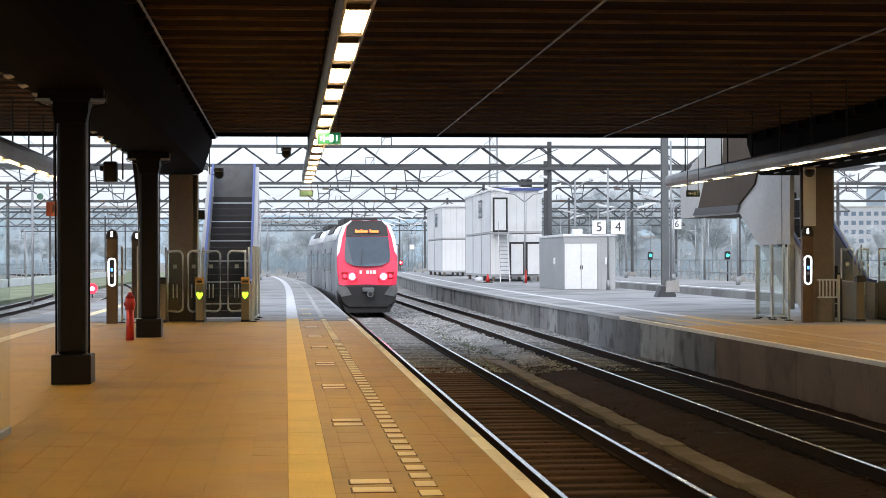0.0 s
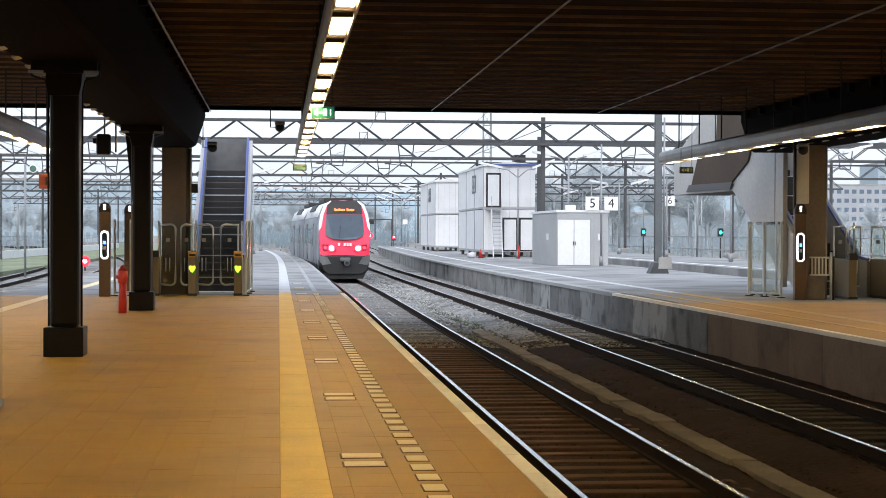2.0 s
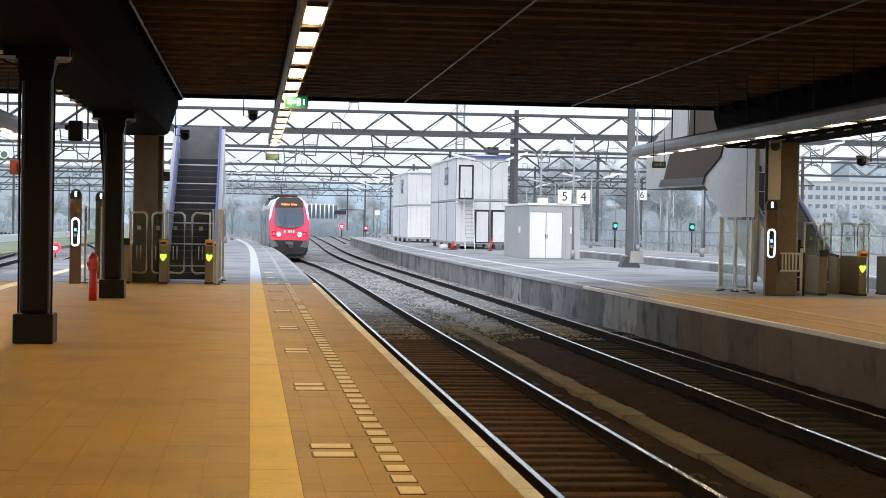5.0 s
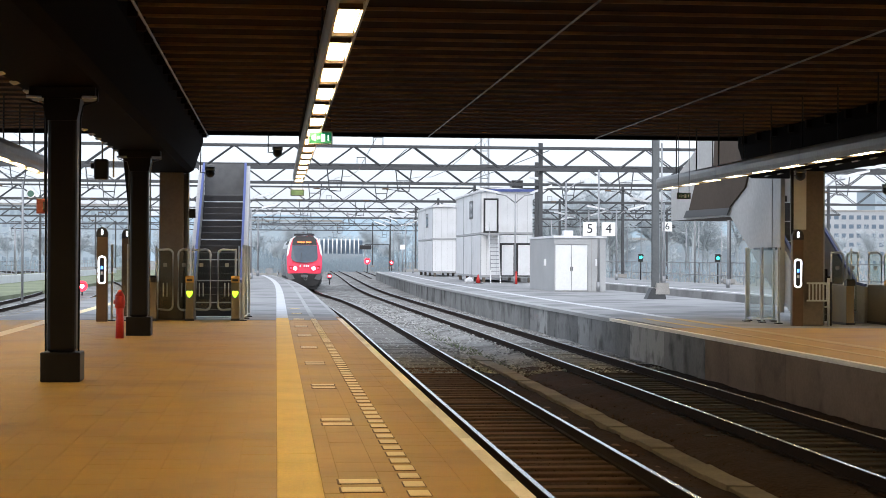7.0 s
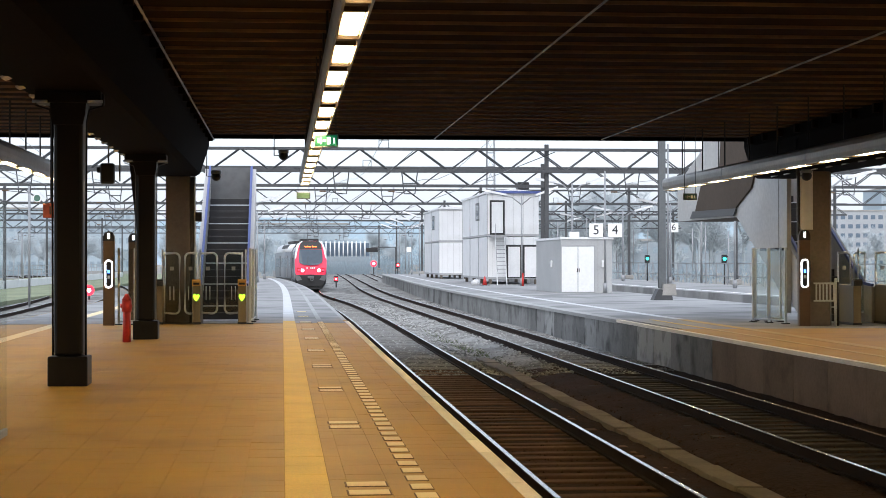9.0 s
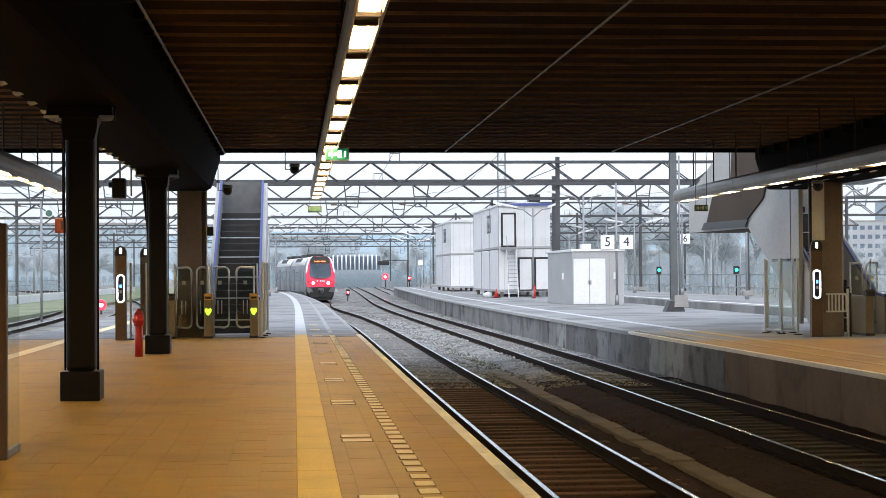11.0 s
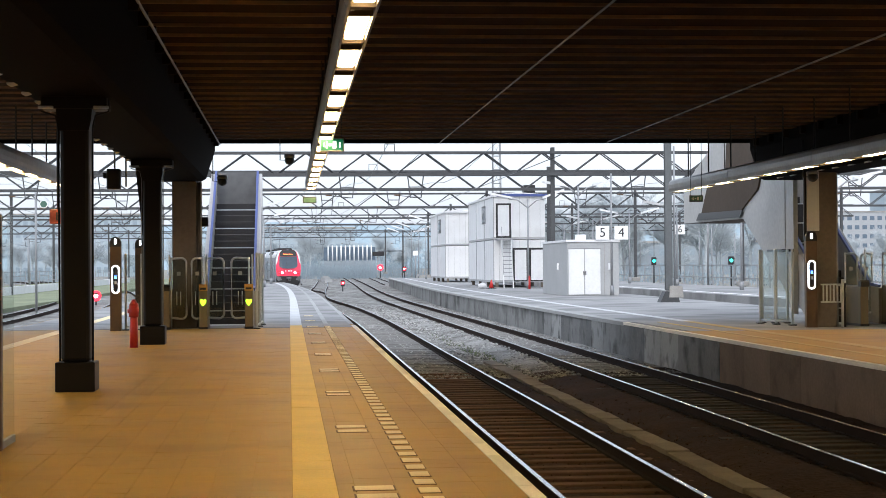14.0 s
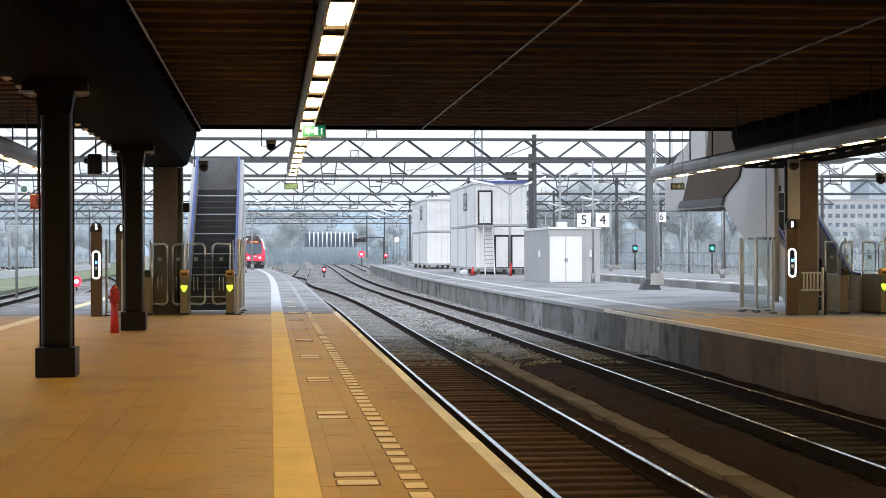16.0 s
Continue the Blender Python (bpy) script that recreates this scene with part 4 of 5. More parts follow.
sign_board(29.0, 124, 4.1, 0.72, "6", "white platform sign with a black 6 farther off", 28.4)


def pole(x, y, z0, z1, r, name, label, arms=(), group="lamp posts", mat=None):
    t = thing(name, label, name.replace("_", " "), pose(x, y, z0), group)
    mat = mat or M_GALV
    part("post", rod(B(), (0, 0, 0), (0, 0, z1 - z0), r, 10, r * 0.7), mat, t)
    part("foot", rod(B(), (0, 0, 0), (0, 0, 0.5), r * 1.7, 10), mat, t)
    for s, reach, up in arms:
        h = z1 - z0
        a = part("arm", tube(B(), [(0, 0, h - 0.6), (s * reach * 0.25, 0, h - 0.1), (s * reach * 0.5, 0, h)], r * 0.6), mat, t)
        part("lamp_head", prism(B(), [(s * reach * 0.4, h - 0.02), (s * reach, h + up), (s * reach, h + up + 0.14), (s * reach * 0.4, h + 0.12)], 1, -0.14, 0.14), M_WHITE, a, "long white lamp head")
    return t


pole(16.33, 85, 0, 6.2, 0.06, "sign_pole", "slim grey pole carrying platform signs", group="sign poles")
pole(28.4, 124.1, 0, 5.0, 0.06, "sign_pole", "slim grey pole on the far platform", group="sign poles")
pole(15.6, 110, 0, 5.9, 0.07, "lamp_post", "grey lamp post with two tilted white heads", ((-1, 2.6, 0.3), (1, 2.4, 0.5)))
pole(21.0 - 3.6, 101, 0, 6.3, 0.08, "lamp_post", "grey lamp post with two tilted white heads", ((-1, 2.2, 0.2), (1, 2.2, 0.35)))
for k in range(5):
    pole(14.8 + 0.3 * k, 172 + 15 * k, 0, 6.1, 0.055, "lamp_post", "far grey lamp post with two tilted white heads", ((-1, 2.6, 0.5), (1, 2.6, 0.2)))
for k in range(7):
    pole(26 + 0.3 * k, 62 + 18 * k, 0, 5.6, 0.08, "lamp_post", "grey lamp post with two white heads on the third platform", ((-1, 2.4, 0.25), (1, 2.4, 0.35)))
for k in range(3):
    pole(-2.2 + 0.3 * k, 108 + 22 * k, 0, 5.4, 0.08, "lamp_post", "grey lamp post with two white heads on the open platform", ((-1, 2.0, 0.2), (1, 2.0, 0.3)))


# ---- overhead line gantries ----
def mast(parent, x, y, z0, z1):
    w = 0.11
    bm = prism(B(), [(-w, -w), (w, -w), (w, -w + 0.03), (0.02, -w + 0.03), (0.02, w - 0.03), (w, w - 0.03), (w, w), (-w, w), (-w, w - 0.03), (-0.02, w - 0.03), (-0.02, -w + 0.03), (-w, -w + 0.03)], 2, 0, z1 - z0)
    m = part("mast", bm, M_TRUSS, parent, at=pose(x, y, z0))
    part("foot", bx(-0.35, 0.35, -0.35, 0.35, 0, 0.35, bevel=0.05), M_CONC, m, "pale concrete foot")


def gantry(y, x0, x1, masts, hangers, zb=6.7, depth=1.22):
    t = thing("overhead_gantry", "dark lattice gantry carrying the overhead wires", "gantry", pose(0, y, 0), "overhead gantries")
    for s in (-0.3, 0.3):
        for z, r in ((zb, 0.085), (zb + depth, 0.065)):
            part("chord", box(B(), x0, x1, s - r, s + r, z - r, z + r), M_TRUSS, t)
    bm = B()
    n = round((x1 - x0) / 3.33)
    for k in range(n):
        a, b = x0 + (x1 - x0) * k / n, x0 + (x1 - x0) * (k + 1) / n
        c = (a + b) / 2
        for s in (-0.3, 0.3):
            rod(bm, (a, s, zb), (c, s, zb + depth), 0.04, 4)
            rod(bm, (c, s, zb + depth), (b, s, zb), 0.04, 4)
        rod(bm, (a, -0.3, zb), (a, 0.3, zb), 0.03, 4)
        rod(bm, (c, -0.3, zb + depth), (c, 0.3, zb + depth), 0.03, 4)
    part("lattice", bm, M_TRUSS, t)
    for x, z0 in masts:
        mast(t, x, 0, z0, zb + depth + 0.3)
    for x in hangers:
        h = part("drop_frame", tube(B(), [(x - 0.45, 0, zb), (x - 0.3, 0, zb - 1.3), (x + 0.3, 0, zb - 1.3), (x + 0.45, 0, zb)], 0.035, 5), M_TRUSS, t)
        tube_bm = tube(B(), [(x - 0.38, 0, zb - 0.7), (x + 0.38, 0, zb - 0.7)], 0.03, 5)
        tube(tube_bm, [(x + 0.25, 0, zb - 1.3), (x - 1.2, 0, zb - 1.15)], 0.02, 5)
        part("registration_arm", tube_bm, M_TRUSS, h)
        ins = B()
        rings = []
        for k in range(9):
            w = 0.06 if k % 2 else 0.03
            rings.append([ins.verts.new((x - 1.2 + 0.045 * k, w * math.cos(j * math.tau / 6), zb - 1.16 + w * math.sin(j * math.tau / 6))) for j in range(6)])
        for p, q in zip(rings, rings[1:]):
            for j in range(6):
                ins.faces.new((p[j], p[(j + 1) % 6], q[(j + 1) % 6], q[j]))
        part("insulator", ins, M_BROWN, h)
    u = part("top_bracket", tube(B(), [(x0 * 0.3 + x1 * 0.7, 0, zb + depth), (x0 * 0.3 + x1 * 0.7, 0, zb + depth + 0.6), (x0 * 0.3 + x1 * 0.7 + 0.5, 0, zb + depth + 0.6), (x0 * 0.3 + x1 * 0.7 + 0.5, 0, zb + depth)], 0.03, 5), M_TRUSS, t)
    part("top_bracket", tube(B(), [(5.4, 0, zb + depth), (5.4, 0, zb + depth + 0.5), (5.95, 0, zb + depth + 0.5), (5.95, 0, zb + depth)], 0.03, 5), M_TRUSS, t)
    return t


for gy in (95, 114, 150, 184, 214, 262, 310):
    hang = [TRACK_1(gy), TRACK_2(gy) - 0.2, -9.3 - 0.0006 * (gy - 60) ** 2, -13.4 - 0.0006 * (gy - 60) ** 2, 19.8, 32.5, 36.5]
    if gy > 180:
        hang.append(BRANCH(gy))
    gantry(gy, -47.3, 62.6, ((14.9 if gy < 100 else 17.6, 0), (-19.5 - 0.03 * gy, -1.2), (31, 0), (50, -1.2)), hang)

t = thing("overhead_mast", "tall galvanised mast in a concrete foot on the second platform", "mast", pose(15.75, 69.5, 0))
part("shaft", prism(B(), [(-0.14, -0.12), (0.14, -0.12), (0.14, -0.09), (0.02, -0.09), (0.02, 0.09), (0.14, 0.09), (0.14, 0.12), (-0.14, 0.12), (-0.14, 0.09), (-0.02, 0.09), (-0.02, -0.09), (-0.14, -0.09)], 2, 0.5, 9.5), M_MAST, t)
part("foot", prism(B(), [(-0.05, 0.2), (0.55, 0.2), (0.5, 0.68), (0.0, 0.68)], 1, -0.35, 0.35), M_CONC, t, "pale concrete block")
part("base_plate", prism(B(), [(-0.42, 0), (0.4, 0), (0.36, 0.2), (-0.1, 0.45), (-0.2, 0.45)], 1, -0.32, 0.32), M_TRUSS, t, "dark steel base")
part("cable_pipe", rod(B(), (0.24, -0.1, 0.5), (0.24, -0.1, 6.5), 0.04), M_GALV, t)

# lattice tower behind the cabins
t = thing("lattice_tower", "pale slender lattice tower rising behind the cabins", "tower", pose(22.8, 185, 0))
for a in (-0.48, 0.48):
    for b in (-0.48, 0.48):
        part("leg", rod(B(), (a, b, 0), (a * 0.8, b * 0.8, 21), 0.05, 6), M_GALV, t)
bm = B()
for k in range(14):
    z, w = 1.5 * k, 0.48 * (1 - 0.2 * 1.5 * k / 21)
    for a, b in (((-w, -w), (w, -w)), ((w, -w), (w, w)), ((w, w), (-w, w)), ((-w, w), (-w, -w))):
        rod(bm, (*a, z), (*b, z), 0.03, 4)
        rod(bm, (*a, z), (*b, z + 1.5), 0.022, 4)
part("bracing", bm, M_GALV, t)
part("base", bx(-0.7, 0.7, -0.7, 0.7, 0, 0.25, bevel=0.03), M_CONC, t, "concrete base")

# overhead wires
for nm, f in (("overhead_wire", TRACK_1), ("overhead_wire", TRACK_2), ("overhead_wire", BRANCH), ("overhead_wire", lambda y: -9.3 - 0.0006 * (max(0, y - 60)) ** 2), ("overhead_wire", lambda y: 19.8), ("overhead_wire", lambda y: -13.4 - 0.0006 * (max(0, y - 60)) ** 2)):
    t = thing(nm, "thin dark overhead contact wire with its carrier", "wire", group="overhead wires")
    lo = 150 if f is BRANCH else 47
    ys = [lo + k * (320 - lo) / 40 for k in range(41)]
    part("contact_wire", tube(B(), [(f(y), y, RAIL + 5.5) for y in ys], 0.012, 4), M_BLACK, t)
    part("carrier_wire", tube(B(), [(f(y), y, RAIL + 6.6 + 0.3 * math.cos((y - 95) / 36 * math.tau)) for y in ys], 0.012, 4), M_BLACK, t)

# ---- signals ----
def signal(x, y, z0, h, label, mat, rad=0.15):
    t = thing("signal", label, "railway signal", pose(x, y, z0), "railway signals")
    part("post", rod(B(), (0, 0, 0), (0, 0, h - 0.3), 0.06), M_BLACK, t)
    part("head", bx(-0.2, 0.2, -0.05, 0.15, h - 0.35, h + 0.3, bevel=0.05), M_BLACK, t)
    # red lenses built oversized so the disc takes in the lamp's halo
    part("lens", rod(B(), (0, -0.05, h), (0, -0.08, h), rad, 14), mat, t, "glowing lens")
    if mat is G_RED:
        part("lens_centre", rod(B(), (0, -0.08, h), (0, -0.09, h), rad * 0.4, 12), G_TAIL, t, "bright middle of the lens")
    part("hood", prism(B(), [(-0.18, h + 0.12), (0.18, h + 0.12), (0.2, h + 0.2), (-0.2, h + 0.2)], 1, -0.3, -0.05), M_BLACK, t)


signal(5.35, 170, RAIL - 0.2, 0.85, "low black dwarf signal with a glowing red lens", G_RED, 0.19)
signal(11.0, 205, 0, 1.3, "platform-end signal with a glowing red lens", G_RED, 0.38)
signal(14.6, 215, 0, 1.1, "red signal behind the platform end", G_RED, 0.24)
signal(-13.2, 118, -1.2, 0.85, "low signal with a red lens beside the outer track", G_RED, 0.36)
signal(29.4, 135, 0, 1.8, "signal with a teal lens across the yard", G_TEAL, 0.12)
signal(31.8, 120, -1.2, 2.97, "signal with a teal lens across the yard", G_TEAL, 0.12)


# trackside cabinets at the throat of the station
def cabinet(x, y, z, w, h, mat, label):
    t = thing("trackside_cabinet", label, "cabinet", pose(x, y, z), "trackside cabinets")
    part("body", bx(-w / 2, w / 2, 0, 0.5, 0.1, h, bevel=0.015), mat, t)
    part("plinth", bx(-w / 2 - 0.04, w / 2 + 0.04, -0.04, 0.54, 0, 0.1), M_CONC, t)
    part("roof", bx(-w / 2 - 0.05, w / 2 + 0.05, -0.06, 0.56, h, h + 0.05), M_GALV, t)
    for k in (-1, 1):
        part("door", bx(min(0.02 * k, k * (w / 2 - 0.04)), max(0.02 * k, k * (w / 2 - 0.04)), -0.02, -0.001, 0.16, h - 0.06), mat, t)


rc = random.Random(11)
for k in range(16):
    cabinet(rc.choice((rc.uniform(-13, -6), rc.uniform(6.0, 8.0) - 1.0, rc.uniform(-5, 9))), rc.uniform(232, 300), -1.24, rc.uniform(0.6, 1.2), rc.uniform(0.6, 1.2), M_GALV if k % 2 else M_GREYP, "pale trackside relay cabinet standing in the yard")
for k in range(4):
    track("railway_track", [lambda y: -4.6 - 0.05 * (y - 200), lambda y: 0.8 + 0.004 * (y - 200), lambda y: 12.6 + 0.03 * (y - 210), lambda y: -18.5 - 0.02 * (y - 60)][k], (215, 225, 212, 60)[k], 330, "farther yard track beyond the platform ends", 0)


# portal and small fittings at the end of the second platform
t = thing("portal_frame", "dark steel portal frame at the platform end", "portal", pose(11.4, 214, 0))
part("leg", bx(2.8, 2.95, -0.08, 0.08, 0, 3.4), M_TRUSS, t)
part("bar", bx(-0.2, 2.8, -0.06, 0.06, 3.3, 3.42), M_TRUSS, t)
part("leg", bx(-0.3, -0.2, -0.06, 0.06, 0, 3.4), M_GALV, t)
part("hanging_box", bx(-0.9, 0.6, -0.2, 0.2, 2.75, 3.28, bevel=0.05), M_BLACK, t)
t = thing("platform_sign", "small white square sign on a slim post", "sign", pose(14.9, 200, 0))
part("post", rod(B(), (0, 0, 0), (0, 0, 3.3), 0.05), M_GALV, t)
part("board", bx(-0.28, 0.28, -0.06, -0.05, 2.7, 3.25, bevel=0.004), M_SIGN, t)
t = thing("hydrant_post", "small red hydrant post by a lamp post", "hydrant", pose(15.6, 109.5, 0))
part("post", rod(B(), (0, 0, 0), (0, 0, 0.75), 0.08, 10, 0.06), M_RED, t)
part("cap", rod(B(), (0, 0, 0.75), (0, 0, 0.86), 0.08, 10, 0.03), M_RED, t)
t = thing("sack", "white bulk sack beside the traffic cone", "sack", pose(12.9, 113, 0))
bm = B()
bmesh.ops.create_icosphere(bm, subdivisions=3, radius=0.5)
for v in bm.verts:
    v.co = (v.co.x * 0.6, v.co.y * 0.5, max(0, v.co.z * 0.45 + 0.16) + 0.05 * noise.noise(v.co * 4))
part("bag", bm, M_LINE, t)
# weeds between the tracks
wv, wf = [], []
rw = random.Random(3)
for k in range(900):
    c = rw.choice(((5.5, 52), (5.2, 57), (5.9, 48), (5.0, 63), (6.2, 44)))
    x, y = rw.gauss(c[0], 0.28), rw.gauss(c[1], 2.0)
    b, a, h = len(wv), rw.uniform(0, math.tau), rw.uniform(0.03, 0.1)
    z = RAIL - 0.26
    dx, dy = math.cos(a) * 0.025, math.sin(a) * 0.025
    wv += [(x - dx, y - dy, z), (x + dx, y + dy, z), (x + dy * 4 + rw.gauss(0, 0.05), y - dx * 4, z + h)]
    wf.append((b, b + 1, b + 2))
me = bpy.data.meshes.new("weeds")
me.from_pydata(wv, [], wf)
me.materials.append(M_WEED)
tagged(new("weeds", me), "sparse green weeds in the ballast between the tracks", "weeds", kind="stuff")

# round green sign on a pole and the fence along the yard wall
t = thing("platform_lamp", "round dull green sign on a slim pole", "sign", pose(-14.6, 100, -1.2))
part("pole", rod(B(), (0, 0, 0), (0, 0, 7.2), 0.07), M_GALV, t)
part("disc", rod(B(), (0.45, -0.06, 6.5), (0.45, 0.04, 6.5), 0.24, 18), M_SIGN, t)
part("face", rod(B(), (0.45, -0.08, 6.5), (0.45, -0.06, 6.5), 0.19, 18), M_GREENSHEET, t, "dull green face")
fence = thing("fence", "pale steel railing on the yard wall", "fence", pose(-24.2, 60, -0.05))
mp = new_mesh("fence_post", bx(-0.03, 0.03, -0.03, 0.03, 0, 1.3), M_GALV)
for k in range(67):
    o = new("fence_post", mp)
    o.parent = fence
    o.matrix_basis = pose(0, 3.0 * k, 0)
for z in (0.4, 0.85, 1.25):
    part("fence_rail", bx(-0.02, 0.02, 0, 199, z, z + 0.04), M_GALV, fence)

# ---- train ----
def section(w, h, lo):
    """Half outline of the body, from the skirt up to the roof's middle."""
    return [(w * 0.86, lo), (w * 0.97, 0.75), (w, 1.35), (w, 2.6), (w * 0.93, 3.35), (w * 0.78, h - 0.32), (w * 0.5, h - 0.08), (0, h)]


def loft(bm, stations):
    rings = []
    for y, half in stations:
        pts = half + [(-x, z) for x, z in half[-2::-1]]
        rings.append([bm.verts.new((x, y, z)) for x, z in pts])
    for a, b in zip(rings, rings[1:]):
        for i in range(len(a) - 1):
            f = bm.faces.new((a[i], a[i + 1], b[i + 1], b[i]))
            f.smooth = True
        bm.faces.new((a[-1], a[0], b[0], b[-1]))
    bm.faces.new(rings[0])
    bm.faces.new(rings[-1][::-1])
    bmesh.ops.recalc_face_normals(bm, faces=bm.faces[:])
    return bm


W = 1.38


def car(parent, at, length, nose):
    """A coach, along +y from its rear end at y = 0; the nose end has a cab."""
    c = parent if nose else part("coach_body", loft(B(), [(0, section(W, 4.05, 0.25)), (length, section(W, 4.05, 0.25))]), M_TRAINGREY, parent, "silver-grey coach", at)
    if nose:
        part("body", loft(B(), [(1.6, section(W, 4.1, 0.25)), (length, section(W, 4.05, 0.25))]), M_TRAINGREY, c, "silver-grey coach side")
    y0 = 2.2 if nose else 0.3
    for s in (-1, 1):
        doors = (y0 + 3.2, y0 + 10.5)
        me = new_mesh("side_window", prism(B(), [(0, 1.85), (1.35, 1.85), (1.35, 2.7), (0, 2.7)], 0, s * (W - 0.005) - 0.014, s * (W - 0.005) + 0.014), M_SIDEWIN)
        y = y0 + 0.2
        while y < length - 1.7:
            if all(y + 1.4 < d or y > d + 1.45 for d in doors):
                o = new("side_window", me)
                o.parent = c
                o.matrix_basis = pose(0, y, 0)
            y += 1.6
        for d in doors:
            leaf = part("door", prism(B(), [(d, 0.9), (d + 1.4, 0.9), (d + 1.4, 2.95), (d, 2.95)], 0, s * W - 0.02, s * W + 0.02), M_SHUTTER, c, "dark grey sliding door")
            part("door_pane", prism(B(), [(d + 0.2, 1.75), (d + 1.2, 1.75), (d + 1.2, 2.75), (d + 0.2, 2.75)], 0, s * W - 0.03, s * W + 0.03), M_SIDEWIN, leaf)
        part("sill_stripe", prism(B(), [(y0, 0.62), (length - 0.3, 0.62), (length - 0.3, 0.8), (y0, 0.8)], 0, s * W * 0.975 - 0.012, s * W * 0.975 + 0.012), M_SKIRT, c, "dark lower stripe")
    part("roof_edge", loft(B(), [(y0, [(W * 0.95, 3.3), (W * 0.80, 3.85), (W * 0.5, 4.1), (0, 4.17)]), (length - 0.4, [(W * 0.95, 3.3), (W * 0.80, 3.85), (W * 0.5, 4.1), (0, 4.17)])]), M_TRAINWHITE, c, "pale roof")
    part("roof_unit", bx(-0.8, 0.8, y0 + 3, y0 + 9, 4.1, 4.38, bevel=0.06), M_SKIRT, c, "dark roof unit")
    for s in (-1, 1):
        part("roof_grille", prism(B(), [(s * W * 0.72, 3.98), (s * W * 0.86, 3.66), (s * W * 0.9, 3.68), (s * W * 0.76, 4.02)], 1, y0 + 5, y0 + 11), M_SKIRT, c, "dark roof grille")
    for y in (3.0, length - 3.0):
        bg = part("bogie", bx(-1.0, 1.0, y - 1.6, y + 1.6, 0.25, 0.62, bevel=0.05), M_SKIRT, c)
        for yy in (y - 1.2, y + 1.2):
            part("axle", rod(B(), (-0.8, yy, 0.42), (0.8, yy, 0.42), 0.42, 14), M_SKIRT, bg, "dark wheelset")
    return c


train = thing("train", "red and silver electric multiple unit driving away", "train")
car(train, None, 18.0, True)
# cab end, towards the camera
front = []
for y, k, hk, lo in ((0.12, 0.93, 0.86, 0.5), (0.4, 0.965, 0.93, 0.36), (0.9, 0.99, 0.985, 0.28), (1.62, 1.0, 1.0, 0.25)):
    front.append((y, [(x * k, lo + (z - 0.25) * (4.1 * hk + 0.25 - lo) / 4.1) for x, z in section(W, 4.18, 0.25)]))
bm = loft(B(), front)
for v in bm.verts:
    v.co.y += max(0, 1 - v.co.y / 1.62) * (0.3 * max(0, v.co.z - 1.9) + 0.2)
part("cab", bm, M_TRAINGREY, train, "silver-grey cab sides")


def sloped(pts, lift, thick):
    """A plate in the plane of the cab's raked front."""
    bm = prism(B(), pts, 1, 0, thick)
    for v in bm.verts:
        v.co.y += 0.06 + 0.26 * max(0, v.co.z - 1.9) - lift + 0.12 * (v.co.x / 1.3) ** 2
    return bm


def both(half):
    return half + [(-x, z) for x, z in half[::-1]]


part("shield", sloped(both([(0.9, 1.2), (1.26, 1.32), (1.33, 1.9), (1.33, 2.7), (1.22, 3.4), (1.02, 3.92), (0.7, 4.13)]), 0.05, 0.3), M_TRAINRED, train, "red front shield")
part("windscreen", sloped(both([(0.1, 2.1), (0.62, 2.14), (0.95, 2.3), (1.0, 2.5), (0.98, 3.0), (0.93, 3.42)]), 0.075, 0.1), M_WINDOW, train, "dark raked windscreen")
part("display_panel", sloped(both([(0.945, 3.44), (0.88, 3.88), (0.66, 4.12)]), 0.07, 0.1), M_BLACK, train, "black panel above the windscreen")
part("destination_display", sloped([(-0.58, 3.56), (0.58, 3.56), (0.58, 3.76), (-0.58, 3.76)], 0.085, 0.03), M_INK, train, "dark destination display")
for k in range(13):
    if k != 7:
        part("display_bar", sloped([(-0.52 + 0.08 * k, 3.6), (-0.455 + 0.08 * k, 3.6), (-0.455 + 0.08 * k, 3.7 + 0.03 * (k in (0, 8, 3))), (-0.52 + 0.08 * k, 3.7 + 0.03 * (k in (0, 8, 3)))], 0.095, 0.015), G_AMBER, train, "lit amber bars")
part("wiper", sloped([(-0.3, 2.2), (-0.27, 2.2), (-0.2, 2.85), (-0.23, 2.85)], 0.1, 0.02), M_BLACK, train, "black wiper")
for s in (-1, 1):
    part("pillar_edge", sloped([(s * 1.21, 2.75), (s * 1.335, 2.55), (s * 1.33, 2.85), (s * 1.24, 3.42), (s * 1.06, 3.9), (s * 0.72, 4.14), (s * 0.62, 4.12), (s * 0.9, 3.9), (s * 1.08, 3.42)], 0.062, 0.24), M_TRAINWHITE, train, "white pillar edge")
    h = part("headlight", sloped([(s * 0.46, 1.5), (s * 1.12, 1.56), (s * 1.16, 1.86), (s * 0.5, 1.82)], 0.065, 0.2), M_TRAINDARK, train, "dark red lamp cluster")
    # glowing disc stands in for the red halo around the tail lamp
    part("lamp_halo", rod(B(), (s * 0.69, -0.045, 1.66), (s * 0.69, 0.0, 1.66), 0.2, 16), G_DEEPRED, h, "red glowing disc for the lamp's halo")
    part("tail_lamp", rod(B(), (s * 0.69, -0.07, 1.66), (s * 0.69, -0.03, 1.66), 0.13, 14), G_TAIL, h, "bright tail lamp")
    part("side_lamp", rod(B(), (s * 1.01, 0.02, 1.69), (s * 1.01, 0.06, 1.69), 0.085, 12), G_DEEPRED, h, "small red lamp")
for k in range(5):
    if k != 1:
        part("emblem", sloped([(-0.36 + 0.15 * k, 1.78), (-0.25 + 0.15 * k, 1.78), (-0.25 + 0.15 * k, 1.93), (-0.36 + 0.15 * k, 1.93)], 0.06, 0.02), M_TRAINWHITE, train, "plain pale bars")
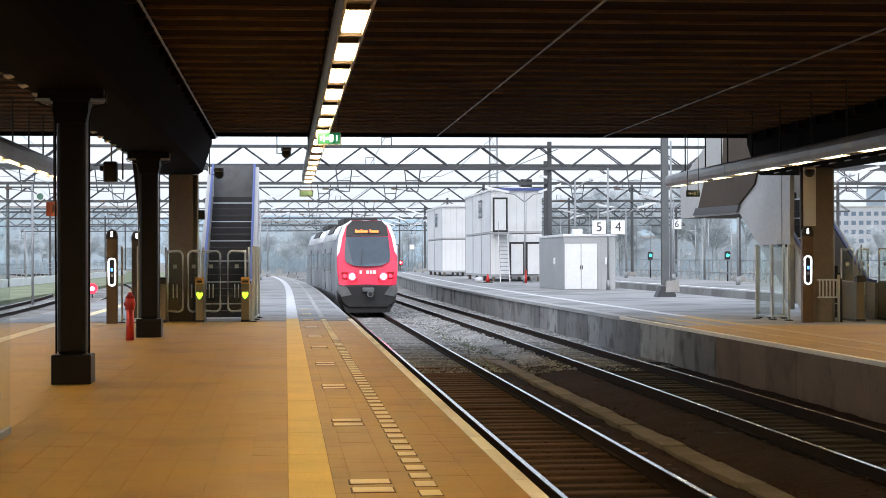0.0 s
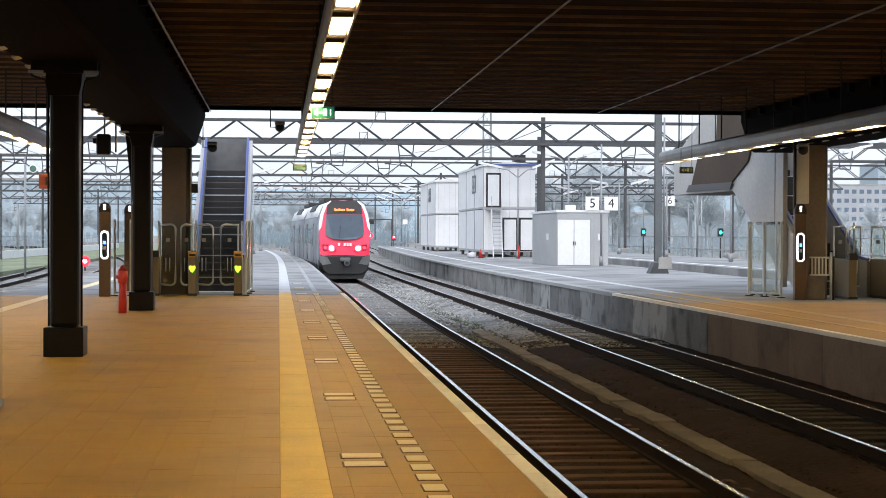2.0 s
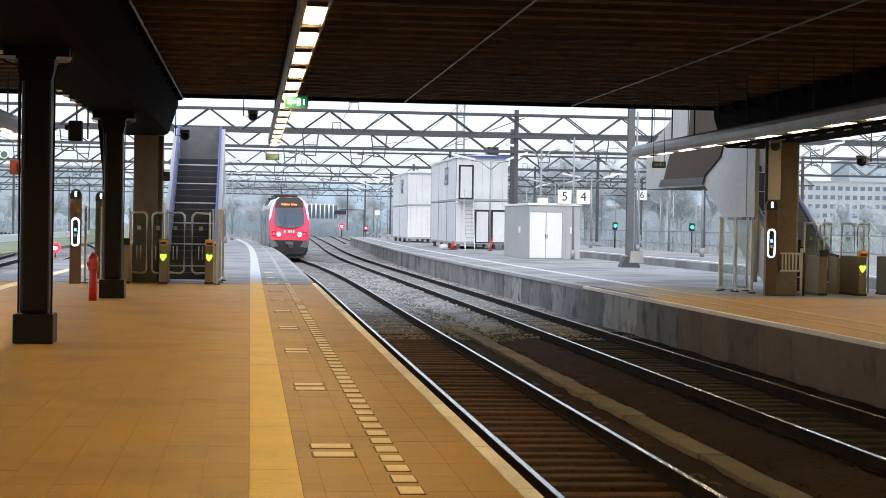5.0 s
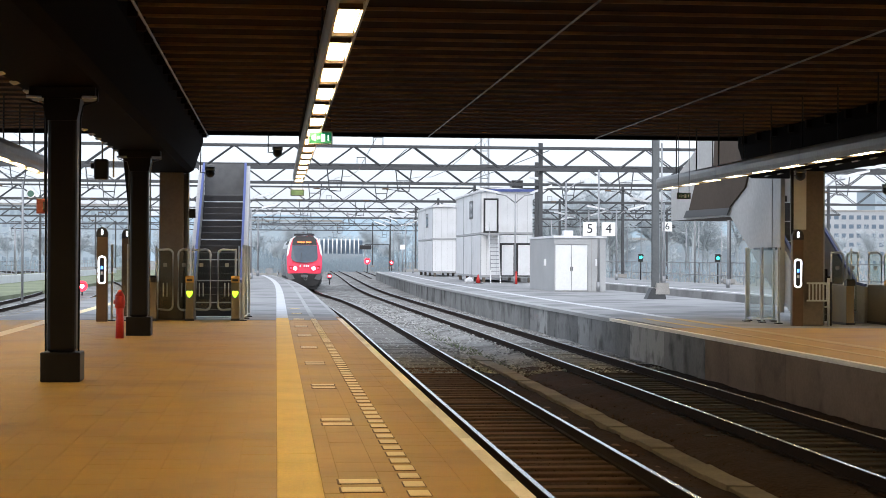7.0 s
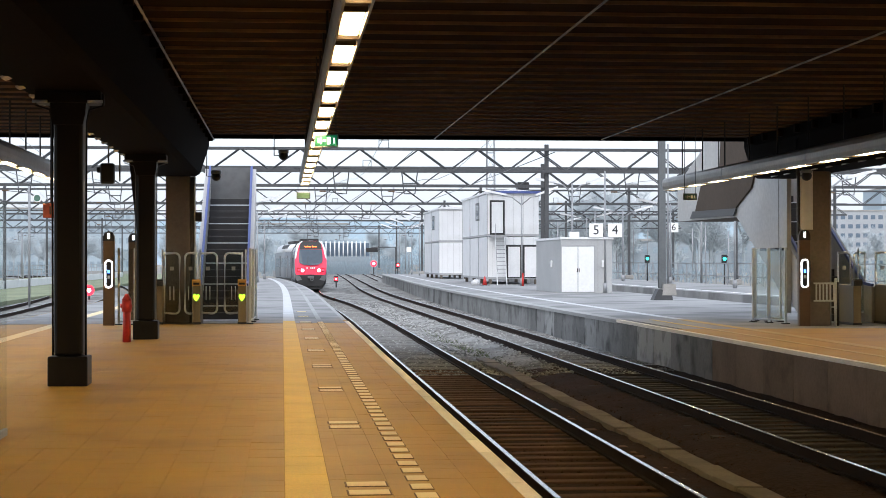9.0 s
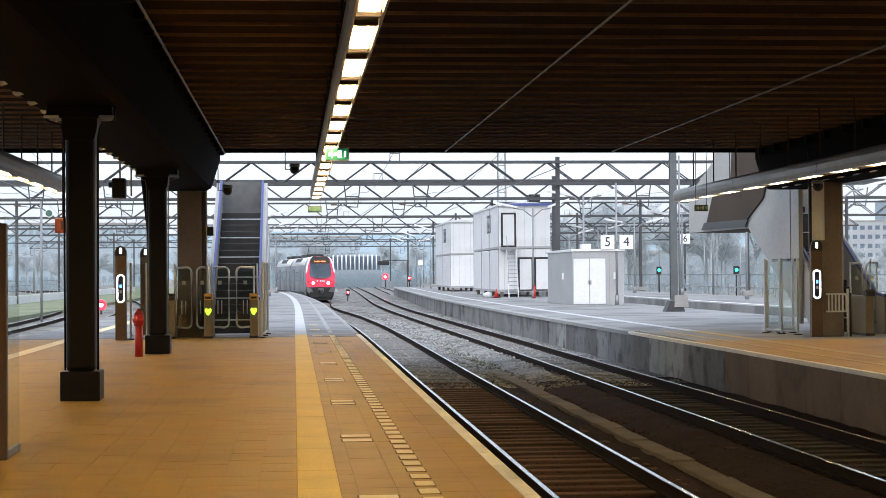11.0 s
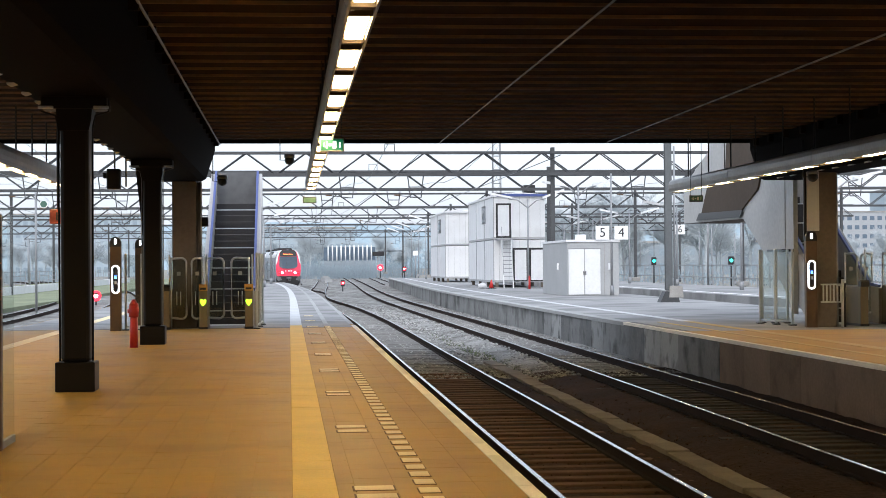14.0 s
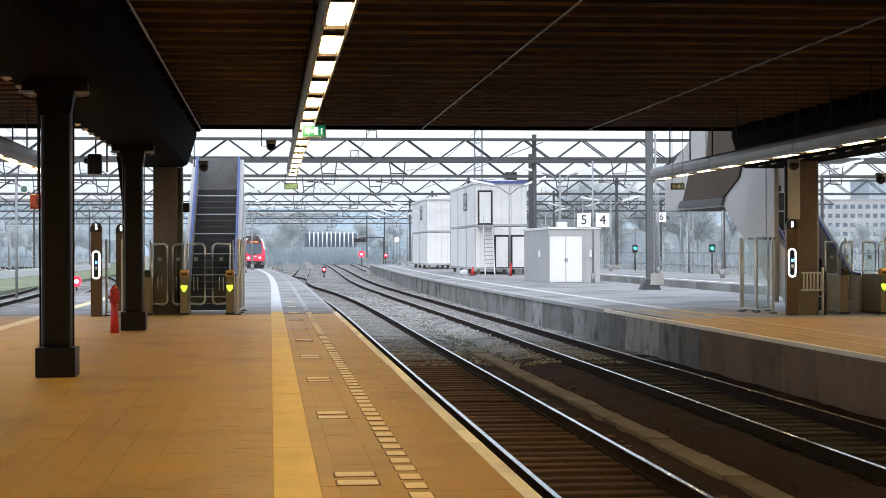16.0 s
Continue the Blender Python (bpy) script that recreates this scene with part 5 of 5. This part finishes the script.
part("bumper", loft(B(), [(-0.16, [(0.85, 0.34), (1.1, 0.55), (1.2, 0.95), (1.12, 1.2), (0, 1.25)]), (0.3, [(1.0, 0.3), (1.22, 0.5), (1.31, 0.95), (1.28, 1.32), (0, 1.36)]), (0.9, [(1.1, 0.28), (1.28, 0.5), (1.34, 0.95), (1.32, 1.3), (0, 1.34)])]), M_SKIRT, train, "dark rounded bumper")
for s in (-1, 1):
    part("bumper_shoulder", sloped([(s * 0.72, 0.86), (s * 1.16, 0.78), (s * 1.3, 1.0), (s * 1.29, 1.3), (s * 0.92, 1.2)], 0.34, 0.3), M_SHUTTER, train, "grey bumper shoulder")
part("coupler", bx(-0.26, 0.26, -0.5, 0.0, 0.98, 1.18, bevel=0.05), M_MAST, train, "steel coupler head")
part("coupler_face", rod(B(), (0.08, -0.55, 0.9), (0.08, -0.2, 0.9), 0.14, 14), M_MAST, train, "round coupler face")
part("coupler_socket", rod(B(), (0.08, -0.56, 0.9), (0.08, -0.53, 0.9), 0.09, 12), M_BLACK, train)
part("snow_plough", prism(B(), [(-0.95, 0.08), (0.95, 0.08), (1.1, 0.4), (-1.1, 0.4)], 1, 0.0, 0.5), M_SKIRT, train, "dark snow plough")
# pantograph
pg = part("pantograph", bx(-0.5, 0.5, 12.4, 13.8, 4.3, 4.4), M_BLACK, train, "raised black pantograph")
part("arm", tube(B(), [(0, 13.6, 4.4), (0, 12.3, 4.95), (0, 13.2, 5.45)], 0.03), M_BLACK, pg)
part("contact_bar", tube(B(), [(-0.85, 13.2, 5.33), (-0.6, 13.2, 5.48), (0.6, 13.2, 5.48), (0.85, 13.2, 5.33)], 0.025), M_BLACK, pg)

CAR_2 = car(train, pose(0, 18.6, 0), 17.5, False)

# ---- distance ----
def bare_tree(x, y, h, seed, spread):
    rnd = random.Random(seed)
    t = thing("tree", "bare winter tree with a fine grey crown", "tree", pose(x, y, -1.2), "bare trees")
    bm = B()
    rod(bm, (0, 0, 0), (0, 0, h * 0.45), h * 0.022, 6, h * 0.014)
    twigs = B()
    for k in range(9):
        a, up = rnd.uniform(0, math.tau), rnd.uniform(0.3, 0.95)
        p0 = Vector((0, 0, h * rnd.uniform(0.25, 0.45)))
        p1 = p0 + Vector((math.cos(a) * spread * (1.1 - up * 0.6), math.sin(a) * spread * (1.1 - up * 0.6), h * 0.5 * up))
        rod(bm, p0, p1, h * 0.009, 5, h * 0.003)
        for j in range(58):
            q = p0.lerp(p1, rnd.uniform(0.3, 1.0))
            d = Vector((rnd.gauss(0, 1), rnd.gauss(0, 1), abs(rnd.gauss(0.7, 0.7)))).normalized() * h * rnd.uniform(0.08, 0.2)
            n = d.cross(Vector((rnd.gauss(0, 1), rnd.gauss(0, 1), rnd.gauss(0, 1)))).normalized() * h * 0.0024
            vs = [twigs.verts.new(v) for v in (q - n, q + n, q + d)]
            twigs.faces.new(vs)
            for m in range(8):
                e = q + d * rnd.uniform(0.3, 0.9)
                dd = (d.normalized() + Vector((rnd.gauss(0, .7), rnd.gauss(0, .7), rnd.gauss(0, .7)))).normalized() * h * 0.07
                vs = [twigs.verts.new(v) for v in (e - n * 0.7, e + n * 0.7, e + dd)]
                twigs.faces.new(vs)
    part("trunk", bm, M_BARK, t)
    part("crown", twigs, M_TWIG, t, "fine twigs in a haze-paled grey")
    return t


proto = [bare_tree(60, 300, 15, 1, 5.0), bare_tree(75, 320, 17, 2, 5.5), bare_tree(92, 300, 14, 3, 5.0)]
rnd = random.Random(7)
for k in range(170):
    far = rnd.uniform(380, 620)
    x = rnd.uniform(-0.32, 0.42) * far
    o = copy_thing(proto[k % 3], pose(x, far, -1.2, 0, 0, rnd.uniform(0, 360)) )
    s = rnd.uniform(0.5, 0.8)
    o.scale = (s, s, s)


def office(x, y, w, d, storeys, bays, mat, label, turn=0, glass=None):
    t = thing("office_building", label, "building", pose(x, y, -1.2, 0, 0, turn), "far buildings")
    h = storeys * 3.3 + 0.8
    part("wall", bx(0, w, 0, d, 0, h), mat, t)
    part("roof", bx(-0.2, w + 0.2, -0.2, d + 0.2, h, h + 0.5), M_CONC, t)
    me = new_mesh("window", bx(-0.5 * w / bays * 0.6, 0.5 * w / bays * 0.6, -0.06, -0.01, 0, 1.5), glass or M_PALEWIN)
    for s in range(storeys):
        for b in range(bays):
            o = new("window", me)
            o.parent = t
            o.matrix_basis = pose(w * (b + 0.5) / bays, 0, s * 3.3 + 1.2)


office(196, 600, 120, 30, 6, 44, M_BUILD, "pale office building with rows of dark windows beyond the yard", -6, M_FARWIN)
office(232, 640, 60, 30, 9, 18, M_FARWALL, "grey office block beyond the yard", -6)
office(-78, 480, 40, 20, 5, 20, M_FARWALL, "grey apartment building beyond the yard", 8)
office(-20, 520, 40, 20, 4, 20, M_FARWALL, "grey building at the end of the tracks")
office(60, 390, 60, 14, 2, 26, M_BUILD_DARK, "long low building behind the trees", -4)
# screen of pale columns at the end of the yard
t = thing("column_screen", "row of white columns in front of a far building", "columns", pose(7.6, 330, -1.2))
me = new_mesh("pillar", rod(B(), (0, 0, 3.7), (0, 0, 6.6), 0.13, 8), M_SIGN)
for k in range(11):
    o = new("pillar", me)
    o.parent = t
    o.matrix_basis = pose(k * 0.84, 0, 0)
part("beam", bx(-0.8, 9.2, -0.3, 0.5, 0, 3.7), M_BUILD_DARK, t)
part("back_wall", bx(-0.8, 9.2, 0.6, 1.0, 3.7, 6.3), M_FARWIN, t)

for k in range(26):
    o = copy_thing(proto[k % 3], pose(36 + 1.7 * k + rnd.uniform(-1, 1), rnd.uniform(250, 300), -1.2, 0, 0, rnd.uniform(0, 360)))
    s = rnd.uniform(0.9, 1.15)
    o.scale = (s, s, s)

# shrubs along the yard
hv, hf = [], []
for k in range(54000):
    side = k % 4
    if side == 0:
        x, y, top = rnd.uniform(36, 120), rnd.uniform(190, 230), 3.6
    elif side == 1:
        x, y, top = rnd.uniform(-90, -40), rnd.uniform(290, 330), 3.0
    elif side == 2:
        x, y, top = rnd.uniform(-30, 60), rnd.uniform(420, 450), 8.0
    else:
        x, y, top = rnd.uniform(-4, 24), rnd.uniform(318, 328), 4.2
    z = -1.2 + top * rnd.random() * (0.65 + 0.5 * noise.noise((x * 0.12, y * 0.05, side)))
    b, q = len(hv), (0.12, 0.16, 0.22, 0.10)[side]
    for _ in range(3):
        hv.append((x + rnd.gauss(0, q * 0.4), y + rnd.gauss(0, q * 0.4), z + rnd.gauss(0, q * 2.2)))
    hf.append((b, b + 1, b + 2))
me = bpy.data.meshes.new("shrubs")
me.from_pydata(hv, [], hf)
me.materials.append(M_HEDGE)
tagged(new("shrubs", me), "shrubs along the yard in a haze-paled blue-grey", "shrubs", kind="stuff")

# slim masts across the yard
for k in range(26):
    x = rnd.choice((-1, 1)) * rnd.uniform(17, 60) + 8
    if 8 < x < 31:
        x += 24
    pole(x, rnd.uniform(110, 300), -1.25, rnd.uniform(5, 9), 0.09, "yard_mast", "slim grey mast standing in the railway yard", group="yard masts")

# fence behind the third platform
fence = thing("fence", "grey steel bar fence behind the third platform", "fence", pose(31.2, 60, 0))
mp = new_mesh("fence_post", bx(-0.04, 0.04, -0.04, 0.04, -1.25, 1.5), M_GALV)
for k in range(50):
    o = new("fence_post", mp)
    o.parent = fence
    o.matrix_basis = pose(0, 3.0 * k, 0)
for z in (0.5, 1.4):
    part("fence_rail", bx(-0.03, 0.03, 0, 148, z, z + 0.07), M_GALV, fence)

# far skyline sheet; the haze is its glowing blue-grey colour
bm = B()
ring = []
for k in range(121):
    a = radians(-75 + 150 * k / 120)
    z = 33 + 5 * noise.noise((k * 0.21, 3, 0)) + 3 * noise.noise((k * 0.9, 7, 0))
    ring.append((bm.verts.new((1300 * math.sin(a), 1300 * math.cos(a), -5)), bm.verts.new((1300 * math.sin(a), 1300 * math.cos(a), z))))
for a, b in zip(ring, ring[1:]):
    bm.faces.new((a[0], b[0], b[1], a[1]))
M_HAZE = glow("glowing_haze", (0.21, 0.275, 0.325), 0.58)
structure("backdrop", bm, M_HAZE, "glowing blue-grey sheet for a hazy tree line", "backdrop")

# ---- paving pieces of the first platform ----
paving = structure("paving", bx(-7.4, 1.4, -12, 8.0, -0.1, -0.001), M_JOINT, "ochre square tiles under the roof", "paving")
TS = 0.3
COLUMNS = [(1.529 - TS * i, TS) for i in range(4)] + [(0.412, 0.13)] + [(-0.135 - TS * i, TS) for i in range(25)]
me_tile = new_mesh("tile", bx(-TS / 2 + 0.0012, TS / 2 - 0.0012, -TS / 2 + 0.0012, TS / 2 - 0.0012, -0.06, 0, bevel=0.0), M_TILE_ONE)
rest_v, rest_f = [], []
count = 0
for j in range(128):
    y = 8.15 + TS * j
    if y > 45.0:
        break
    for x, w in COLUMNS:
        z = random.uniform(-0.0008, 0.0008)
        if count < 290 and 11.4 < y < 16.5 and x > -1.6 and w == TS:
            o = new("tile", me_tile)
            o.parent = paving
            o.matrix_basis = pose(x, y, z, random.uniform(-0.15, 0.15), random.uniform(-0.15, 0.15), 0)
            count += 1
        else:
            k = len(rest_v)
            h, g = TS / 2 - 0.0012, w / 2 - 0.0012
            rest_v += [(x - g, y - h, z), (x + g, y - h, z), (x + g, y + h, z), (x - g, y + h, z), (x - g, y - h, -0.04), (x + g, y - h, -0.04), (x + g, y + h, -0.04), (x - g, y + h, -0.04)]
            rest_f += [(k, k + 1, k + 2, k + 3), (k, k + 4, k + 5, k + 1), (k + 1, k + 5, k + 6, k + 2), (k + 2, k + 6, k + 7, k + 3), (k + 3, k + 7, k + 4, k)]
me = bpy.data.meshes.new("tiles")
me.from_pydata(rest_v, [], rest_f)
me.materials.append(M_TILE)
o = tagged(new("tiles", me), "ochre square paving tiles", kind="stuff")
o.parent = paving


def pieces(name, label, mat, w, length, rows_xy, z):
    t = structure(name, bx(-0.001, 0.001, 0, 0.001, -0.03, -0.02), mat, label, name.replace("_", " "))
    me = new_mesh("slab", bx(-w / 2, w / 2, -length / 2, length / 2, -0.05, 0, bevel=0.004), mat)
    for x, y in rows_xy:
        o = new("slab", me)
        o.parent = t
        o.matrix_basis = pose(x, y, z + random.uniform(-0.001, 0.001), 0, 0, random.uniform(-0.15, 0.15))


pieces("yellow_line", "worn yellow safety line tiles along the platform", M_YELLOW, 0.325, 0.595, [(0.18, 5.0 + 0.6 * k) for k in range(70)], 0.004)
pieces("edge_slabs", "pale worn slabs on the platform edge", M_EDGE, 0.12, 0.985, [(1.742, -10 + k) for k in range(57)], 0.003)
dash, pair = [], []
for k in range(12):
    y0 = 12.28 + 4.77 * (k - 1)
    pair += [(0.615, y0 - 0.225), (0.615, y0 + 0.225)]
    dash += [(1.01, y0 + 0.477 * j - 0.43) for j in range(10)]
pieces("tactile_marks", "pairs of cream tactile tiles beside the yellow line", M_MARK, 0.29, 0.23, [p for p in pair if p[1] < 58], 0.008)
pieces("tactile_rims", "dark rims around the tactile tile pairs", M_RIM, 0.318, 0.272, [p for p in pair if p[1] < 58], 0.005)
pieces("tactile_dashes", "row of cream tactile dashes along the platform", M_MARK, 0.15, 0.27, [p for p in dash if p[1] < 46], 0.008)
pieces("dash_rims", "dark rims around the tactile dashes", M_RIM, 0.168, 0.296, [p for p in dash if p[1] < 46], 0.005)

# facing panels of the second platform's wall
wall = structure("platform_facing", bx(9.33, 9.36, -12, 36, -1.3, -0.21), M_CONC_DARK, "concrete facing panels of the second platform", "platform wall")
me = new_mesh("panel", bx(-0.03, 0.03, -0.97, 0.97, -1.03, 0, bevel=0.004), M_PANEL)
# paler copy for the wall outside the roof's shade
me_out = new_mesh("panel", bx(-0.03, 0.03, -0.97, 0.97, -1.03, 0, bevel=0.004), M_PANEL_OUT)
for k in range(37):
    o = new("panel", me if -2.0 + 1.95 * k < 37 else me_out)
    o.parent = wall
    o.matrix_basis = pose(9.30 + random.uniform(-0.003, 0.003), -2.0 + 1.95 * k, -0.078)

# loose stones of the trackbed
def stones(count, seed, y_near, y_far, power, small, large, mat, label):
    sv, sf = [], []
    rs = random.Random(seed)
    for k in range(count):
        y = y_near + (y_far - y_near) * rs.random() ** power
        c1, c2 = TRACK_1(y), TRACK_2(y)
        x = rs.uniform(1.9, 9.1)
        r = rs.uniform(small, large)
        z = RAIL - (0.19 if min(abs(x - c1), abs(x - c2)) < 0.85 else 0.13) - 0.12 * math.exp(-((x - 5.6) / 0.75) ** 2)
        b = len(sv)
        sv += [(x + r * rs.uniform(0.6, 1.2), y, z), (x, y + r * rs.uniform(0.6, 1.2), z + 0.01), (x - r * rs.uniform(0.6, 1.2), y, z), (x, y - r * rs.uniform(0.6, 1.2), z - 0.01), (x, y, z + r * 0.6), (x, y, z - r)]
        for i in range(4):
            sf += [(b + i, b + (i + 1) % 4, b + 4), (b + (i + 1) % 4, b + i, b + 5)]
    me = bpy.data.meshes.new("loose_stones")
    me.from_pydata(sv, [], sf)
    me.materials.append(mat)
    tagged(new("loose_stones", me), label, "stones", kind="stuff")


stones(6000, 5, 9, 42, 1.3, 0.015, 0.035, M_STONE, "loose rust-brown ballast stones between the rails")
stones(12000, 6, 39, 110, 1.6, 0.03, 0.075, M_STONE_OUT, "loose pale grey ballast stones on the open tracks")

# ---- movements ----
RUN = ((0, 74.5), (1, 80.5), (2, 88), (3, 96), (4.2, 106), (5.5, 117.5), (7, 129), (8, 136), (9.2, 144), (10.5, 153), (11.5, 160.5), (12.5, 169), (13.5, 179), (14.5, 191), (16, 211))


def on_track(y, length):
    """Pose of a coach whose near end is y along the branch."""
    a, b = Vector((BRANCH(y + 2), y + 2, 0)), Vector((BRANCH(y + length - 2), y + length - 2, 0))
    turn = -math.degrees(math.atan2(b.x - a.x, b.y - a.y))
    p = a + (a - b).normalized() * 2
    return pose(p.x, p.y, RAIL, 0, 0, turn)


def motions():
    lead = [(t, on_track(y, 18)) for t, y in RUN]
    walk(train, lead)
    for coach, gap in ((CAR_2, 18.6),):
        walk(coach, [(t, m.inverted() @ on_track(y + gap, 17.5)) for (t, m), (_, y) in zip(lead, RUN)])


motions()
